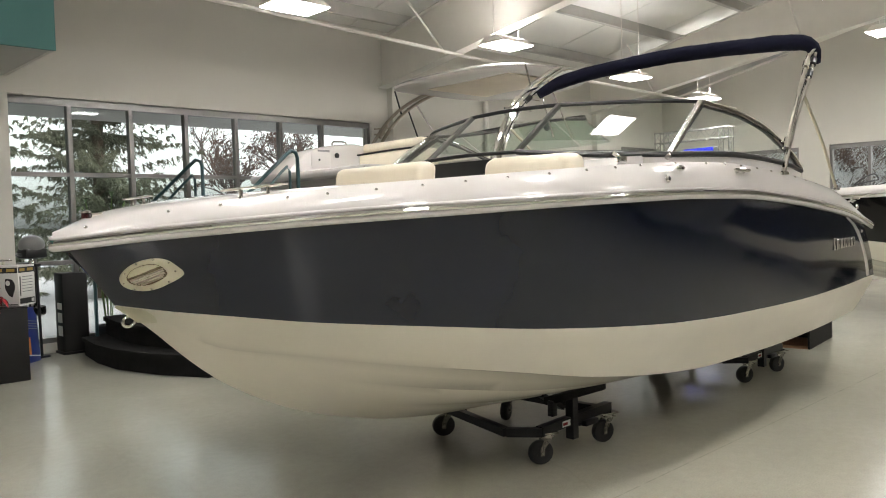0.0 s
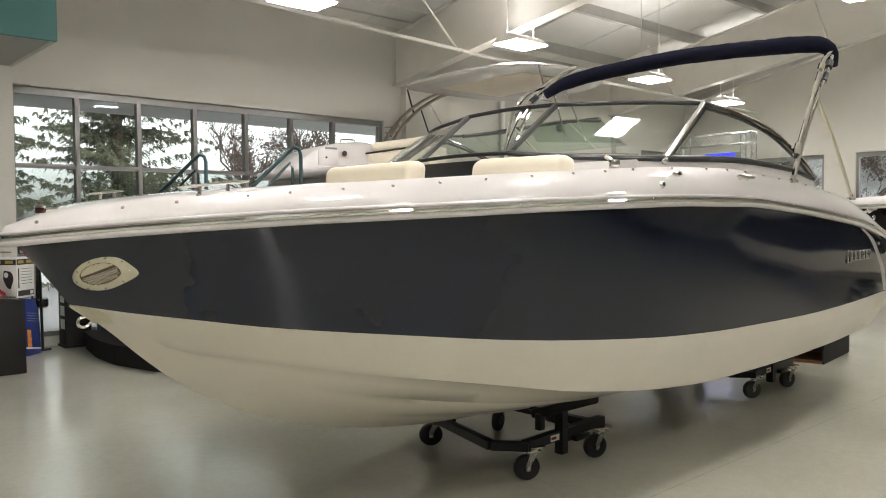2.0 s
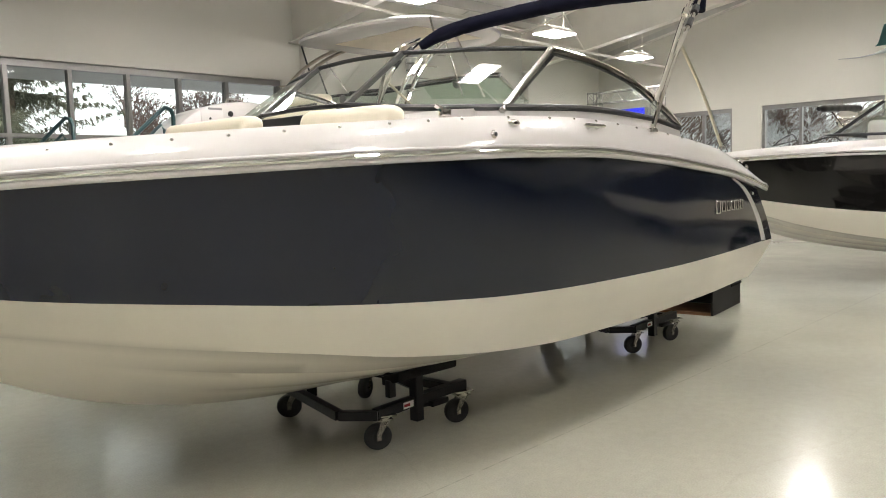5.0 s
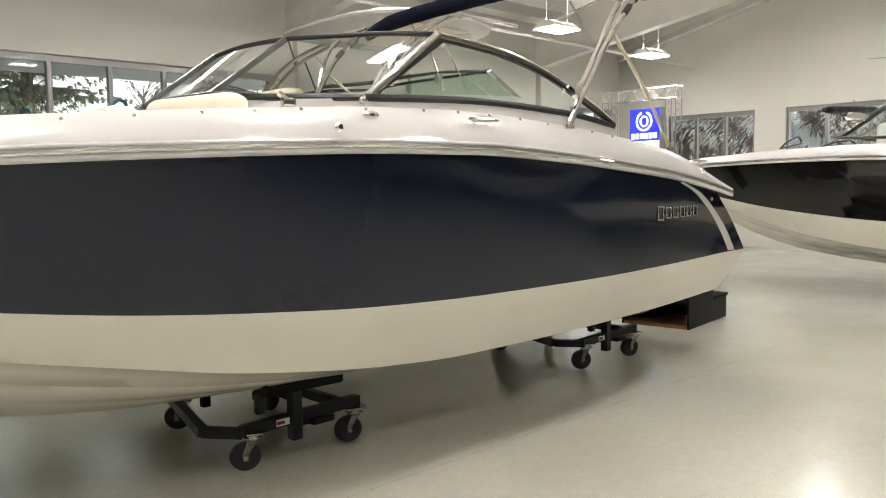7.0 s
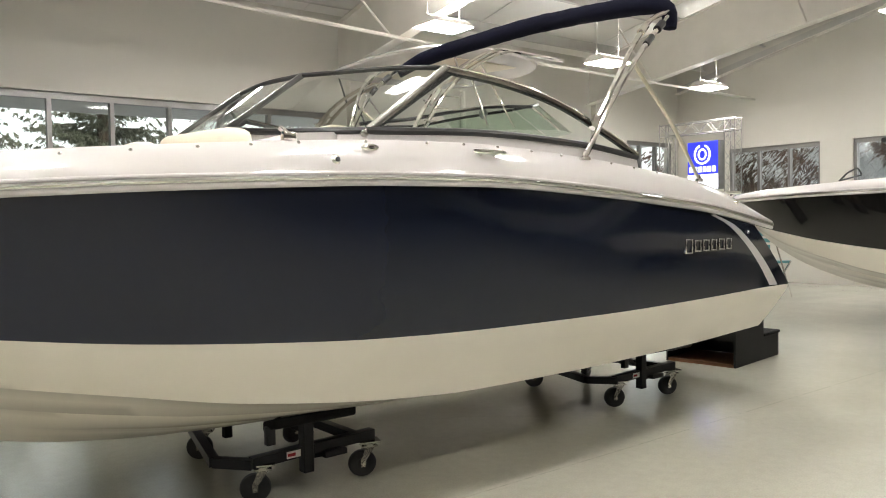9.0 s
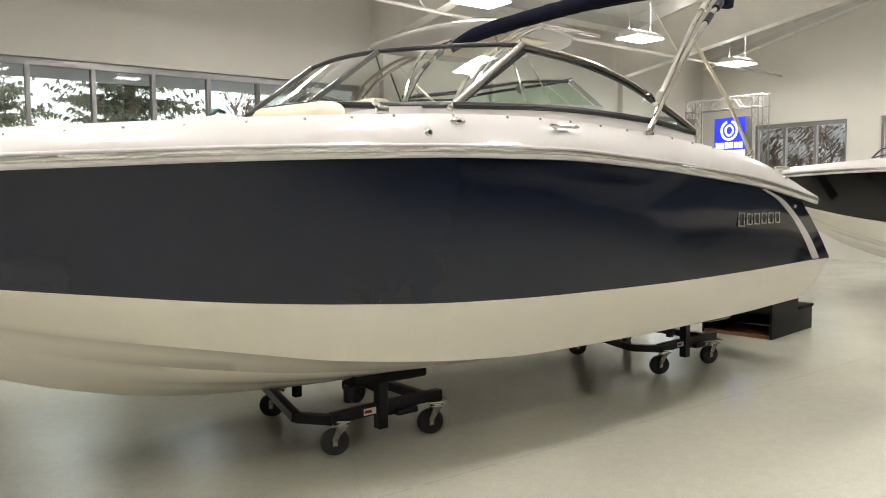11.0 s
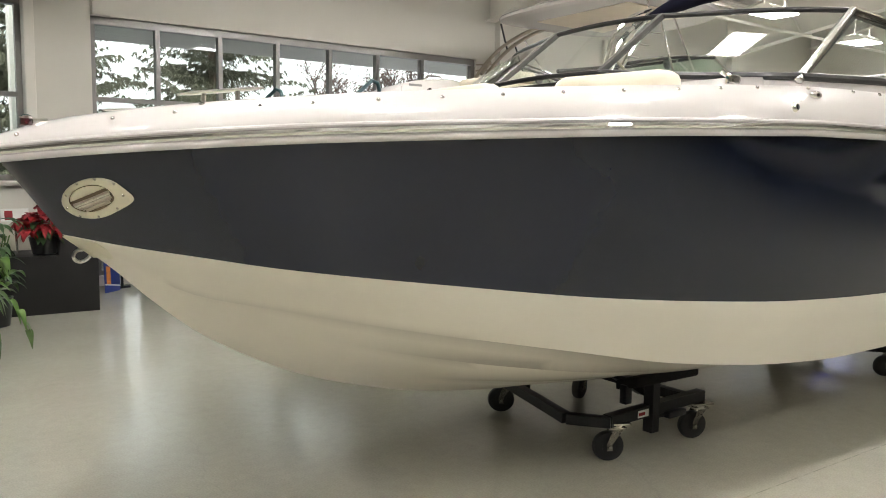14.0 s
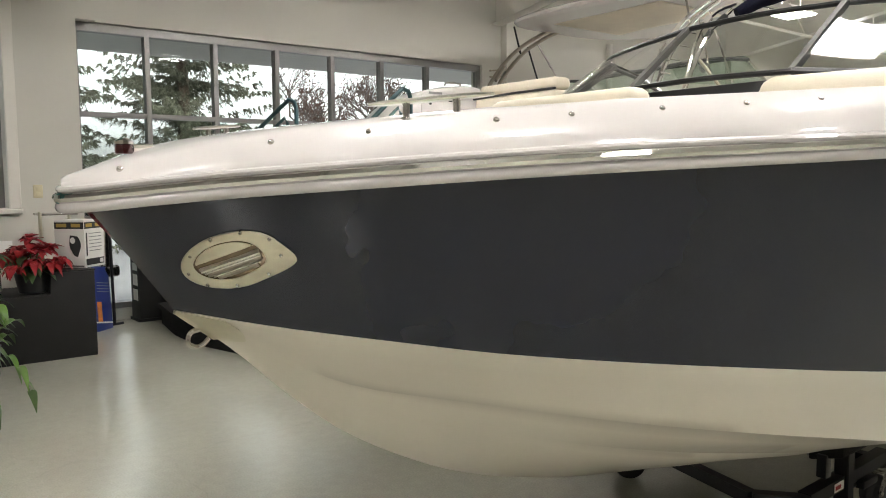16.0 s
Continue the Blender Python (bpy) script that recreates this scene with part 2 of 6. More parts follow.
def box(bm, x0, x1, y0, y1, z0, z1, bevel=0.0, seg=2):
    v = [bm.verts.new((x, y, z)) for x in (x0, x1) for y in (y0, y1) for z in (z0, z1)]
    fs = [bm.faces.new([v[i] for i in q]) for q in ((0, 1, 3, 2), (4, 6, 7, 5), (0, 4, 5, 1), (2, 3, 7, 6), (0, 2, 6, 4), (1, 5, 7, 3))]
    if bevel:
        es = list({e for f in fs for e in f.edges})
        bmesh.ops.bevel(bm, geom=es, offset=bevel, segments=seg, profile=0.5, affect="EDGES")
    return bm


def boxes(*specs, bevel=0.0):
    bm = bmesh.new()
    for s in specs:
        box(bm, *s, bevel=bevel)
    return bm


def tube(bm, pts, r, n=10, closed=False, squash=1.0, caps=True):
    """A round bar along points; r may be a list."""
    pts = [Vector(p) for p in pts]
    k = len(pts)
    rs = r if isinstance(r, (list, tuple)) else [r] * k
    rings, up = [], None
    for i, p in enumerate(pts):
        a = pts[(i - 1) % k] if (closed or i) else p
        b = pts[(i + 1) % k] if (closed or i < k - 1) else p
        t = (b - a).normalized()
        if up is None:
            up = Vector((0, 0, 1)) if abs(t.z) < 0.9 else Vector((1, 0, 0))
        side = t.cross(up).normalized()
        up = side.cross(t).normalized()
        rings.append([bm.verts.new(p + rs[i] * (math.cos(q) * side + squash * math.sin(q) * up)) for q in (2 * math.pi * j / n for j in range(n))])
    for i in range(k if closed else k - 1):
        a, b = rings[i], rings[(i + 1) % k]
        for j in range(n):
            bm.faces.new((a[j], a[(j + 1) % n], b[(j + 1) % n], b[j]))
    if caps and not closed:
        bm.faces.new(rings[0][::-1])
        bm.faces.new(rings[-1])
    return bm


def beam(bm, a, b, w, h, up=(0, 0, 1)):
    """A rectangular bar from a to b."""
    a, b = Vector(a), Vector(b)
    t = (b - a).normalized()
    side = t.cross(Vector(up)).normalized()
    u = side.cross(t).normalized()
    v = [bm.verts.new(p + sx * w / 2 * side + sz * h / 2 * u) for p in (a, b) for sx, sz in ((-1, -1), (1, -1), (1, 1), (-1, 1))]
    for q in ((0, 1, 2, 3), (7, 6, 5, 4), (0, 4, 5, 1), (1, 5, 6, 2), (2, 6, 7, 3), (3, 7, 4, 0)):
        bm.faces.new([v[i] for i in q])
    return bm


def sheet(bm, rows, close=False):
    """A surface through rows of points."""
    vs = [[bm.verts.new(p) for p in row] for row in rows]
    for a, b in zip(vs, vs[1:]):
        m = len(a)
        for j in range(m if close else m - 1):
            q = [a[j], a[(j + 1) % m], b[(j + 1) % m], b[j]]
            try:
                bm.faces.new(q)
            except ValueError:
                pass
    return vs


def lathe(bm, prof, n=20, at=(0, 0, 0)):
    rows = [[(at[0] + r * math.cos(2 * math.pi * j / n), at[1] + r * math.sin(2 * math.pi * j / n), at[2] + z) for j in range(n)] for r, z in prof]
    vs = sheet(bm, rows, close=True)
    for ring in (vs[0], vs[-1]):
        bm.faces.new(ring)
    return bm


def curve(xs, ys):
    """A smooth curve through the given values (monotone cubic)."""
    xs, ys = np.array(xs, float), np.array(ys, float)
    h, d = np.diff(xs), np.diff(ys) / np.diff(xs)
    m = np.r_[d[0], [(0 if d[i] * d[i + 1] <= 0 else 2 * d[i] * d[i + 1] / (d[i] + d[i + 1])) for i in range(len(d) - 1)], d[-1]]

    def f(x):
        x = min(max(x, xs[0]), xs[-1])
        i = min(int(np.searchsorted(xs, x, side="right")) - 1, len(h) - 1)
        s = (x - xs[i]) / h[i]
        return float(ys[i] * (1 + 2 * s) * (1 - s) ** 2 + h[i] * m[i] * s * (1 - s) ** 2 + ys[i + 1] * s * s * (3 - 2 * s) + h[i] * m[i + 1] * s * s * (s - 1))

    return f


def arc_pts(pts, n=24):
    """Points of a smooth curve through a few points."""
    pts = [Vector(p) for p in pts]
    acc = [0.0]
    for a, b in zip(pts, pts[1:]):
        acc.append(acc[-1] + (b - a).length)
    fs = [curve(acc, [p[i] for p in pts]) for i in range(3)]
    return [Vector([f(acc[-1] * k / n) for f in fs]) for k in range(n + 1)]


def merge_close(bm, d=0.0004):
    bmesh.ops.remove_doubles(bm, verts=bm.verts, dist=d)
    return bm


# ---------------------------------------------------------------- the showroom
X_FAR, X_NEAR, Y_WIN, Y_BACK = 16.2, -7.0, 6.85, -15.0
EAVE, SLOPE, RIDGE_Y = 4.68, 0.196, -3.0


def roof_z(y):
    return EAVE + SLOPE * (Y_WIN - max(y, RIDGE_Y)) - SLOPE * max(0.0, RIDGE_Y - y)


def wall_with_holes(name, label, along, plane, thick, a0, a1, z1, holes, mat=WALL, z0=0.0):
    """A wall of true thickness with openings (a0, a1, z0, z1), made of butted blocks."""
    bm = bmesh.new()
    cuts = sorted({a0, a1, *[h[0] for h in holes], *[h[1] for h in holes]})
    for p, q in zip(cuts, cuts[1:]):
        mid = (p + q) / 2
        spans, low = [], z0
        for h in sorted(holes, key=lambda k: k[2]):
            if h[0] <= mid <= h[1]:
                spans.append((low, h[2]))
                low = h[3]
        spans.append((low, z1))
        for s, t in spans:
            if t - s > 1e-3:
                if along == "x":
                    box(bm, p, q, plane, plane + thick, s, t)
                else:
                    box(bm, plane, plane + thick, p, q, s, t)
    merge_close(bm)
    return tagged(part(name, bm, mat, smooth=False), label, "wall", kind="structure")


bm = bmesh.new()
box(bm, X_NEAR, X_FAR, Y_BACK, 7.3, -0.2, 0)
floor = tagged(part("floor", bm, FLOOR, smooth=False), "polished grey-beige concrete showroom floor with a soft sheen", "floor", kind="structure")

WIN_X = [1.40, 2.16, 2.93, 3.70, 4.47, 5.22, 5.98, 6.94]
wall_with_holes("wall_windows", "warm white painted wall with a long strip of tall windows", "x", Y_WIN, 0.25, 1.0, X_FAR, 6.2, [(1.40, 6.94, 0.12, 3.13), (14.35, 16.0, 0.9, 3.06)])
wall_with_holes("wall_left", "warm white painted wall beside the soffit", "x", 6.10, 0.30, X_NEAR, 1.25, 6.5, [(-2.6, 0.62, 1.25, 3.14)])
wall_with_holes("wall_return", "short wall return beside the tall windows", "y", 1.0, 0.25, 6.40, Y_WIN, 6.5, [])
wall_with_holes("wall_far", "warm white painted end wall with windows", "y", X_FAR, 0.25, Y_BACK, 7.1, 8.5, [(3.55, 5.55, 1.0, 2.83), (0.6, 2.92, 1.0, 2.83)])
# two walls out of view, kept dark to shape hull and chrome reflections
wall_with_holes("wall_near", "plain unseen end wall, darkened to dim reflections", "y", X_NEAR - 0.25, 0.25, Y_BACK, 6.4, 8.5, [], DIMWALL)
wall_with_holes("wall_back", "plain unseen long wall, darkened to dim reflections", "x", Y_BACK - 0.25, 0.25, X_NEAR - 0.25, X_FAR, 7.0, [], DIMWALL)

# roof: two slopes of white sheet
bm = bmesh.new()
for y0, y1 in ((RIDGE_Y, 7.2), (Y_BACK - 0.3, RIDGE_Y)):
    rows = [[(x, y, roof_z(y) + dz) for y in (y0, y1)] for x in (X_NEAR - 0.3, X_FAR + 0.3) for dz in (0, )]
    sheet(bm, rows)
    sheet(bm, [[(x, y, z + 0.15) for x, y, z in r] for r in rows])
for k in range(15):
    x = X_NEAR + 0.9 + 1.55 * k
    for y0, y1 in ((RIDGE_Y, 6.8), (Y_BACK, RIDGE_Y)):
        beam(bm, (x, y0, roof_z(y0) - 0.012), (x + 0.25, y1, roof_z(y1) - 0.012), 0.016, 0.012)
tagged(part("ceiling", bm, CEIL, smooth=False), "white insulated roof sheeting over steel purlins", "ceiling", kind="structure")


def purlin(y):
    bm = bmesh.new()
    z = roof_z(y) - 0.004
    box(bm, X_NEAR, X_FAR, y - 0.01, y + 0.01, z - 0.20, z)
    box(bm, X_NEAR, X_FAR, y - 0.07, y - 0.012, z - 0.20, z - 0.185)
    return tagged(part("roof_purlin", bm, PURLIN, smooth=False), "grey steel roof purlin under white sheeting", "purlin", group="roof purlins", kind="structure")


for k in range(14):
    purlin(6.2 - 1.45 * k)


def rafter(x):
    """A tapered steel portal frame: column, web and bottom flange."""
    fr = thing("steel_frame", "white painted tapered steel roof frame", "steel frame", group="roof frames", kind="structure")
    low = lambda y: 3.68 + 0.155 * (Y_WIN - y)
    ys = [6.72, 5.0, 3.0, 1.0, -1.0, -3.0]
    bm = bmesh.new()
    for a, b in zip(ys, ys[1:]):
        sheet(bm, [[(x - 0.006, a, low(a)), (x - 0.006, b, low(b))], [(x - 0.006, a, roof_z(a) - 0.2), (x - 0.006, b, roof_z(b) - 0.2)]])
        sheet(bm, [[(x + 0.006, a, low(a)), (x + 0.006, b, low(b))], [(x + 0.006, a, roof_z(a) - 0.2), (x + 0.006, b, roof_z(b) - 0.2)]])
    part("web", bm, BEAM, fr, smooth=False)
    bm = bmesh.new()
    for a, b in zip(ys, ys[1:]):
        beam(bm, (x, a, low(a)), (x, b, low(b)), 0.20, 0.014)
    part("bottom_flange", bm, BEAM, fr, smooth=False)
    bm = bmesh.new()
    for a, b in zip(ys, ys[1:]):
        beam(bm, (x, a, roof_z(a) - 0.21), (x, b, roof_z(b) - 0.21), 0.18, 0.014)
    part("top_flange", bm, BEAM, fr, smooth=False)
    bm = bmesh.new()
    for y in (5.2, 2.2, -0.8):
        tube(bm, [(x, y, low(y) + 0.05), (x + 0.9, y, roof_z(y) - 0.2)], 0.018, 6)
        tube(bm, [(x, y, low(y) + 0.05), (x - 0.9, y, roof_z(y) - 0.2)], 0.018, 6)
    part("flange_brace", bm, BEAM, fr)
    bm = bmesh.new()
    box(bm, x + 0.20, x + 0.40, Y_WIN - 0.13, Y_WIN - 0.002, 3.12 if x < 6 else 0.0, low(6.72) + 0.4)
    part("wall_column", bm, WALL, fr, smooth=False)
    return fr


for x in (1.2, 7.1, 13.0):
    rafter(x)

# light gable beam along the end wall, carrying the purlin ends
gable = thing("gable_beam", "white painted steel beam along the end wall", "beam", kind="structure")
bm = bmesh.new()
beam(bm, (X_FAR - 0.09, 6.8, 4.18), (X_FAR - 0.09, RIDGE_Y, 6.38), 0.15, 0.014)
part("bottom_flange", bm, BEAM, gable, smooth=False)
bm = bmesh.new()
beam(bm, (X_FAR - 0.09, 6.8, 4.26), (X_FAR - 0.09, RIDGE_Y, 6.46), 0.012, 0.14)
part("web", bm, PURLIN, gable, smooth=False)

bm = bmesh.new()
tube(bm, [(X_NEAR, 4.95, 4.24), (3.5, 4.95, 4.08), (8.5, 4.95, 3.91), (X_FAR, 4.95, 3.84)], 0.026, 8)
tagged(part("ceiling_pipe", bm, BEAM), "white painted pipe hung along the roof frames", "pipe", kind="structure")


def hanging_lamp(x, y, z, tilt=0.0):
    lamp = thing("pendant_lamp", "white fluorescent pendant lamp hung on thin rods", "lamp", pose(x, y, z, 0, 0, tilt), group="pendant lamps")
    bm = bmesh.new()
    sheet(bm, [[(-0.32, -0.23, 0), (-0.32, -0.10, 0.10), (-0.32, 0.10, 0.10), (-0.32, 0.23, 0)], [(0.32, -0.23, 0), (0.32, -0.10, 0.10), (0.32, 0.10, 0.10), (0.32, 0.23, 0)]])
    for s in (-0.32, 0.32):
        bm.faces.new([bm.verts.new(p) for p in ((s, -0.23, 0), (s, -0.10, 0.10), (s, 0.10, 0.10), (s, 0.23, 0))])
    merge_close(bm)
    part("reflector", bm, BEAM, lamp, smooth=False)
    bm = bmesh.new()
    box(bm, -0.305, 0.305, -0.215, 0.215, -0.012, 0.006, bevel=0.004, seg=1)
    part("diffuser", bm, LAMPGLOW, lamp, "glowing white diffuser", smooth=False)
    part("upper_slot", boxes((-0.29, 0.29, -0.085, 0.085, 0.102, 0.106)), LAMPTOP, lamp, "glowing upper slot", smooth=False)
    top = roof_z(y) - z - 0.05
    for s in (-0.26, 0.26):
        part("hanger_rod", tube(bmesh.new(), [(s, 0, 0.1), (s, 0, top)], 0.006, 5), BEAM, lamp)
    return lamp


for x, y, z in ((3.60, 4.0, 3.88), (6.95, 3.85, 3.87), (10.4, 4.06, 3.82), (13.85, 4.52, 3.81)):
    hanging_lamp(x, y, z)
for x in (-3.5, -0.05, 3.38, 6.9, 10.4, 13.9):
    hanging_lamp(x, 0.15 + 0.095 * (x - 3.38), 4.53)
for y, z in ((-2.3, 5.05), (-5.9, 4.8)):
    for x in (-3.3, 0.15, 3.6, 7.0):
        hanging_lamp(x, y, z)


# ---------------------------------------------------------------- windows
def window(name, x0, x1, z0, z1, y, mullions, rails, label, depth=0.10, bar=0.055):
    w = thing(name, label, "window", kind="structure")
    bm = bmesh.new()
    box(bm, x0, x1, y, y + depth, z1 - 0.09, z1)
    box(bm, x0, x1, y, y + depth, z0, z0 + 0.06)
    part("window_frame", bm, FRAME, w, smooth=False)
    for m in [x0 + bar / 2, *mullions, x1 - bar / 2]:
        bm = bmesh.new()
        box(bm, m - bar / 2, m + bar / 2, y + 0.002, y + depth - 0.002, z0 + 0.06, z1 - 0.09)
        part("mullion", bm, FRAME, w, smooth=False)
    edges = [x0 + bar, *[v for m in mullions for v in (m - bar / 2, m + bar / 2)], x1 - bar]
    for a, b in zip(edges[::2], edges[1::2]):
        for r in rails:
            bm = bmesh.new()
            box(bm, a, b, y + 0.004, y + depth - 0.004, r - 0.025, r + 0.025)
            part("transom_bar", bm, FRAME, w, smooth=False)
        zs = [z0 + 0.06, *[v for r in rails for v in (r - 0.025, r + 0.025)], z1 - 0.09]
        for c, d in zip(zs[::2], zs[1::2]):
            bm = bmesh.new()
            box(bm, a, b, y + depth / 2 - 0.003, y + depth / 2 + 0.003, c, d)
            pane = part("pane", bm, PANE, w, smooth=False)
            pane.visible_shadow = False
    return w


window("window_1", 1.40, 6.94, 0.12, 3.13, Y_WIN + 0.05, WIN_X[1:-1], [2.19, 1.10], "long strip of tall aluminium framed windows")
window("window_2", -2.6, 0.62, 1.25, 3.14, 6.29, [-1.8, -0.9], [2.14], "aluminium framed window beside the soffit")
window("window_3", 14.35, 16.0, 0.9, 3.06, Y_WIN + 0.05, [14.9, 15.45], [2.2], "aluminium framed window near the room corner")
for name, y0, y1 in (("window_4", 3.55, 5.55), ("window_5", 0.6, 2.92)):
    w = window(name, -(y1 - y0) / 2, (y1 - y0) / 2, 1.0, 2.83, 0.05, [-(y1 - y0) / 6, (y1 - y0) / 6], [1.75], "aluminium framed window in the end wall")
    w.matrix_world = pose(X_FAR, (y0 + y1) / 2, 0, 0, 0, -90)

# outside face of the wall step, seen through the window beside it
bm = boxes((0.94, 1.04, 6.405, 8.90, -0.25, 3.9))
tagged(part("outer_cladding", bm, TEAL, smooth=False), "teal painted outer cladding of the wall step", "cladding", kind="structure")
bm = boxes((0.80, 1.02, 8.905, 9.15, -0.25, 3.9), bevel=0.01)
tagged(part("porch_post", bm, BEAM, smooth=False), "white painted post outside the window", "post", kind="structure")

# roof overhang outside the windows
bm = boxes((1.045, 17.0, 7.12, 8.75, 3.13, 3.30))
tagged(part("eave_soffit", bm, PURLIN, smooth=False), "grey roof overhang outside the windows", "soffit", kind="structure")

# window sill board
bm = boxes((-2.6, 0.72, 6.03, 6.098, 1.20, 1.246), bevel=0.006)
tagged(part("window_sill", bm, WALL, smooth=False), "painted window sill board", "sill", kind="structure")

# lighter board imitates the jamb where daylight from the window falls on it
bm = boxes((0.622, 0.715, 6.065, 6.098, 1.248, 3.195), bevel=0.004)
tagged(part("lit_jamb_strip", bm, BEAM, smooth=False), "pale strip standing in for the window-lit jamb", "trim", kind="structure")

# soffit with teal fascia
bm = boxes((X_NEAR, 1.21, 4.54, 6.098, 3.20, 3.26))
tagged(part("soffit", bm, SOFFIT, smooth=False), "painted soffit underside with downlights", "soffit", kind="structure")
bm = boxes((X_NEAR, 1.25, 4.50, 4.538, 3.194, 4.9))
tagged(part("fascia", bm, TEAL, smooth=False), "teal painted fascia above the soffit", "fascia", kind="structure")


bm = boxes((1.212, 1.248, 4.542, 6.098, 3.196, 4.9))
tagged(part("soffit_end", bm, WALL, smooth=False), "painted end board of the soffit", "soffit", kind="structure")


def downlight(x, y):
    d = thing("downlight", "round recessed downlight in the soffit", "downlight", pose(x, y, 3.2), group="downlights")
    bm = bmesh.new()
    lathe(bm, [(0.075, -0.002), (0.075, -0.010), (0.055, -0.010), (0.055, -0.003)], 20)
    part("ring", bm, BEAM, d)
    bm = bmesh.new()
    lathe(bm, [(0.053, -0.003), (0.053, -0.005), (0.02, -0.006)], 16)
    part("lens", bm, PLASTIC, d)


for x, y in ((0.34, 4.99), (0.34, 5.72), (-1.0, 4.99), (-1.0, 5.72)):
    downlight(x, y)

o = thing("wall_outlet", "ivory electrical outlet plate on the wall", "outlet", pose(0.86, 6.098, 1.40))
part("plate", boxes((-0.04, 0.04, -0.012, 0, -0.06, 0.06), bevel=0.004), IVORY, o)
part("socket", boxes((-0.018, 0.018, -0.015, -0.012, -0.045, -0.008), (-0.018, 0.018, -0.015, -0.012, 0.008, 0.045), bevel=0.001), IVORY, o)


# ---------------------------------------------------------------- the runabout
# Lines of the hull: x aft from the stem fitting, half breadths and heights.
B_RAIL = curve([-0.298, -0.262, -0.15, 0, 0.2, 0.5, 1, 1.5, 2, 2.5, 3.1, 4, 5, 6, 6.3], [0, 0.085, 0.20, 0.36, 0.56, 0.78, 1.05, 1.22, 1.31, 1.36, 1.39, 1.38, 1.33, 1.22, 1.17])
Z_RAIL = curve([-0.298, 0, 0.5, 1, 1.5, 2, 2.5, 3, 3.8, 4.4, 5, 5.5, 5.9, 6.2], [1.447, 1.484, 1.525, 1.550, 1.573, 1.590, 1.602, 1.602, 1.566, 1.522, 1.473, 1.413, 1.358, 1.32])
B_PAINT = curve([-0.05, 0.1, 0.3, 0.5, 1, 1.5, 2, 2.5, 3.1, 4, 5, 6, 6.3, 6.55], [0, 0.20, 0.42, 0.58, 0.88, 1.07, 1.19, 1.26, 1.30, 1.31, 1.25, 1.145, 1.105, 1.07])
Z_PAINT = curve([-0.05, 0.1, 0.3, 0.5, 1, 1.5, 2, 2.5, 3.1, 4, 5, 6, 6.55], [1.176, 1.146, 1.115, 1.083, 1.026, 0.970, 0.930, 0.900, 0.884, 0.875, 0.872, 0.873, 0.862])
B_CHINE = curve([0.25, 0.5, 1, 1.5, 2, 2.7, 4, 5, 6.3], [0, 0.29, 0.68, 0.90, 1.03, 1.10, 1.12, 1.08, 0.97])
Z_CHINE = curve([0.25, 0.5, 1, 1.5, 2, 2.7, 3.2, 4, 5, 6.3], [0.960, 0.920, 0.832, 0.745, 0.655, 0.575, 0.545, 0.54, 0.54, 0.55])
Z_KEEL = curve([-0.05, 0.10, 0.25, 0.41, 0.6, 0.83, 1.1, 1.5, 2.0, 2.6, 4, 6.3], [1.176, 1.055, 0.915, 0.785, 0.670, 0.560, 0.470, 0.375, 0.315, 0.285, 0.27, 0.27])
TOP_H = curve([-0.298, -0.15, 0, 0.5, 1, 1.5, 2, 3, 4, 5, 5.7, 6.2], [0.03, 0.065, 0.09, 0.115, 0.128, 0.140, 0.155, 0.178, 0.182, 0.172, 0.13, 0.06])
TOP_IN = curve([-0.28, 0, 1, 2, 4, 6.3], [0.05, 0.10, 0.10, 0.10, 0.11, 0.12])
STATIONS = [(k / 64) ** 1.5 for k in range(65)]


def hull_lines(lift=0.0):
    """Rows of hull points on the near side, from the rail down to the keel, station by station."""
    cols = []
    for s in STATIONS:
        xr, xp, xc = -0.23 + s * (5.78 + 0.23), -0.05 + s * (6.58 + 0.05), -0.05 + s * (6.30 + 0.05)
        xk = -0.05 + s * (6.26 + 0.05)
        rail = Vector((xr, -(max(B_RAIL(xr) - 0.028, 0.0) if s > 0 else 0.0), Z_RAIL(xr) - 0.034))
        paint = Vector((xp, -B_PAINT(xp) if s > 0 else 0.0, Z_PAINT(xp)))
        chine = Vector((xc, -B_CHINE(xc) if s > 0 else 0.0, Z_CHINE(xc)))
        keel = Vector((xk, 0.0, Z_KEEL(xk)))
        mid, soft = paint.lerp(keel, 0.5), min(max((xc - 0.15) / 0.30, 0.0), 1.0)
        chine = mid.lerp(chine, soft)
        rise = lift * math.exp(-max(xp, 0.0) / 2.2) * (1 if s > 0 else 1)
        paint.z, chine.z, keel.z = paint.z + 0.8 * rise, chine.z + rise, keel.z + rise
        cols.append((rail, paint, chine, keel))
    return cols


def side_rows(cols, hollow=0.02):
    """Between rail and paint line the side is slightly hollow at the bow and full amidships."""
    rows = []
    for rail, paint, chine, keel in cols:
        full = min(max((rail.x + 0.2) / 2.2, 0.0), 1.0)
        bulge = -hollow * (1 - full) + 0.012 * full
        row = []
        for k in range(9):
            t = k / 8
            p = rail.lerp(paint, t)
            p.y -= bulge * math.sin(math.pi * t) * (1 if rail.y < -0.02 else 0)
            row.append(p)
        rows.append(row)
    return rows


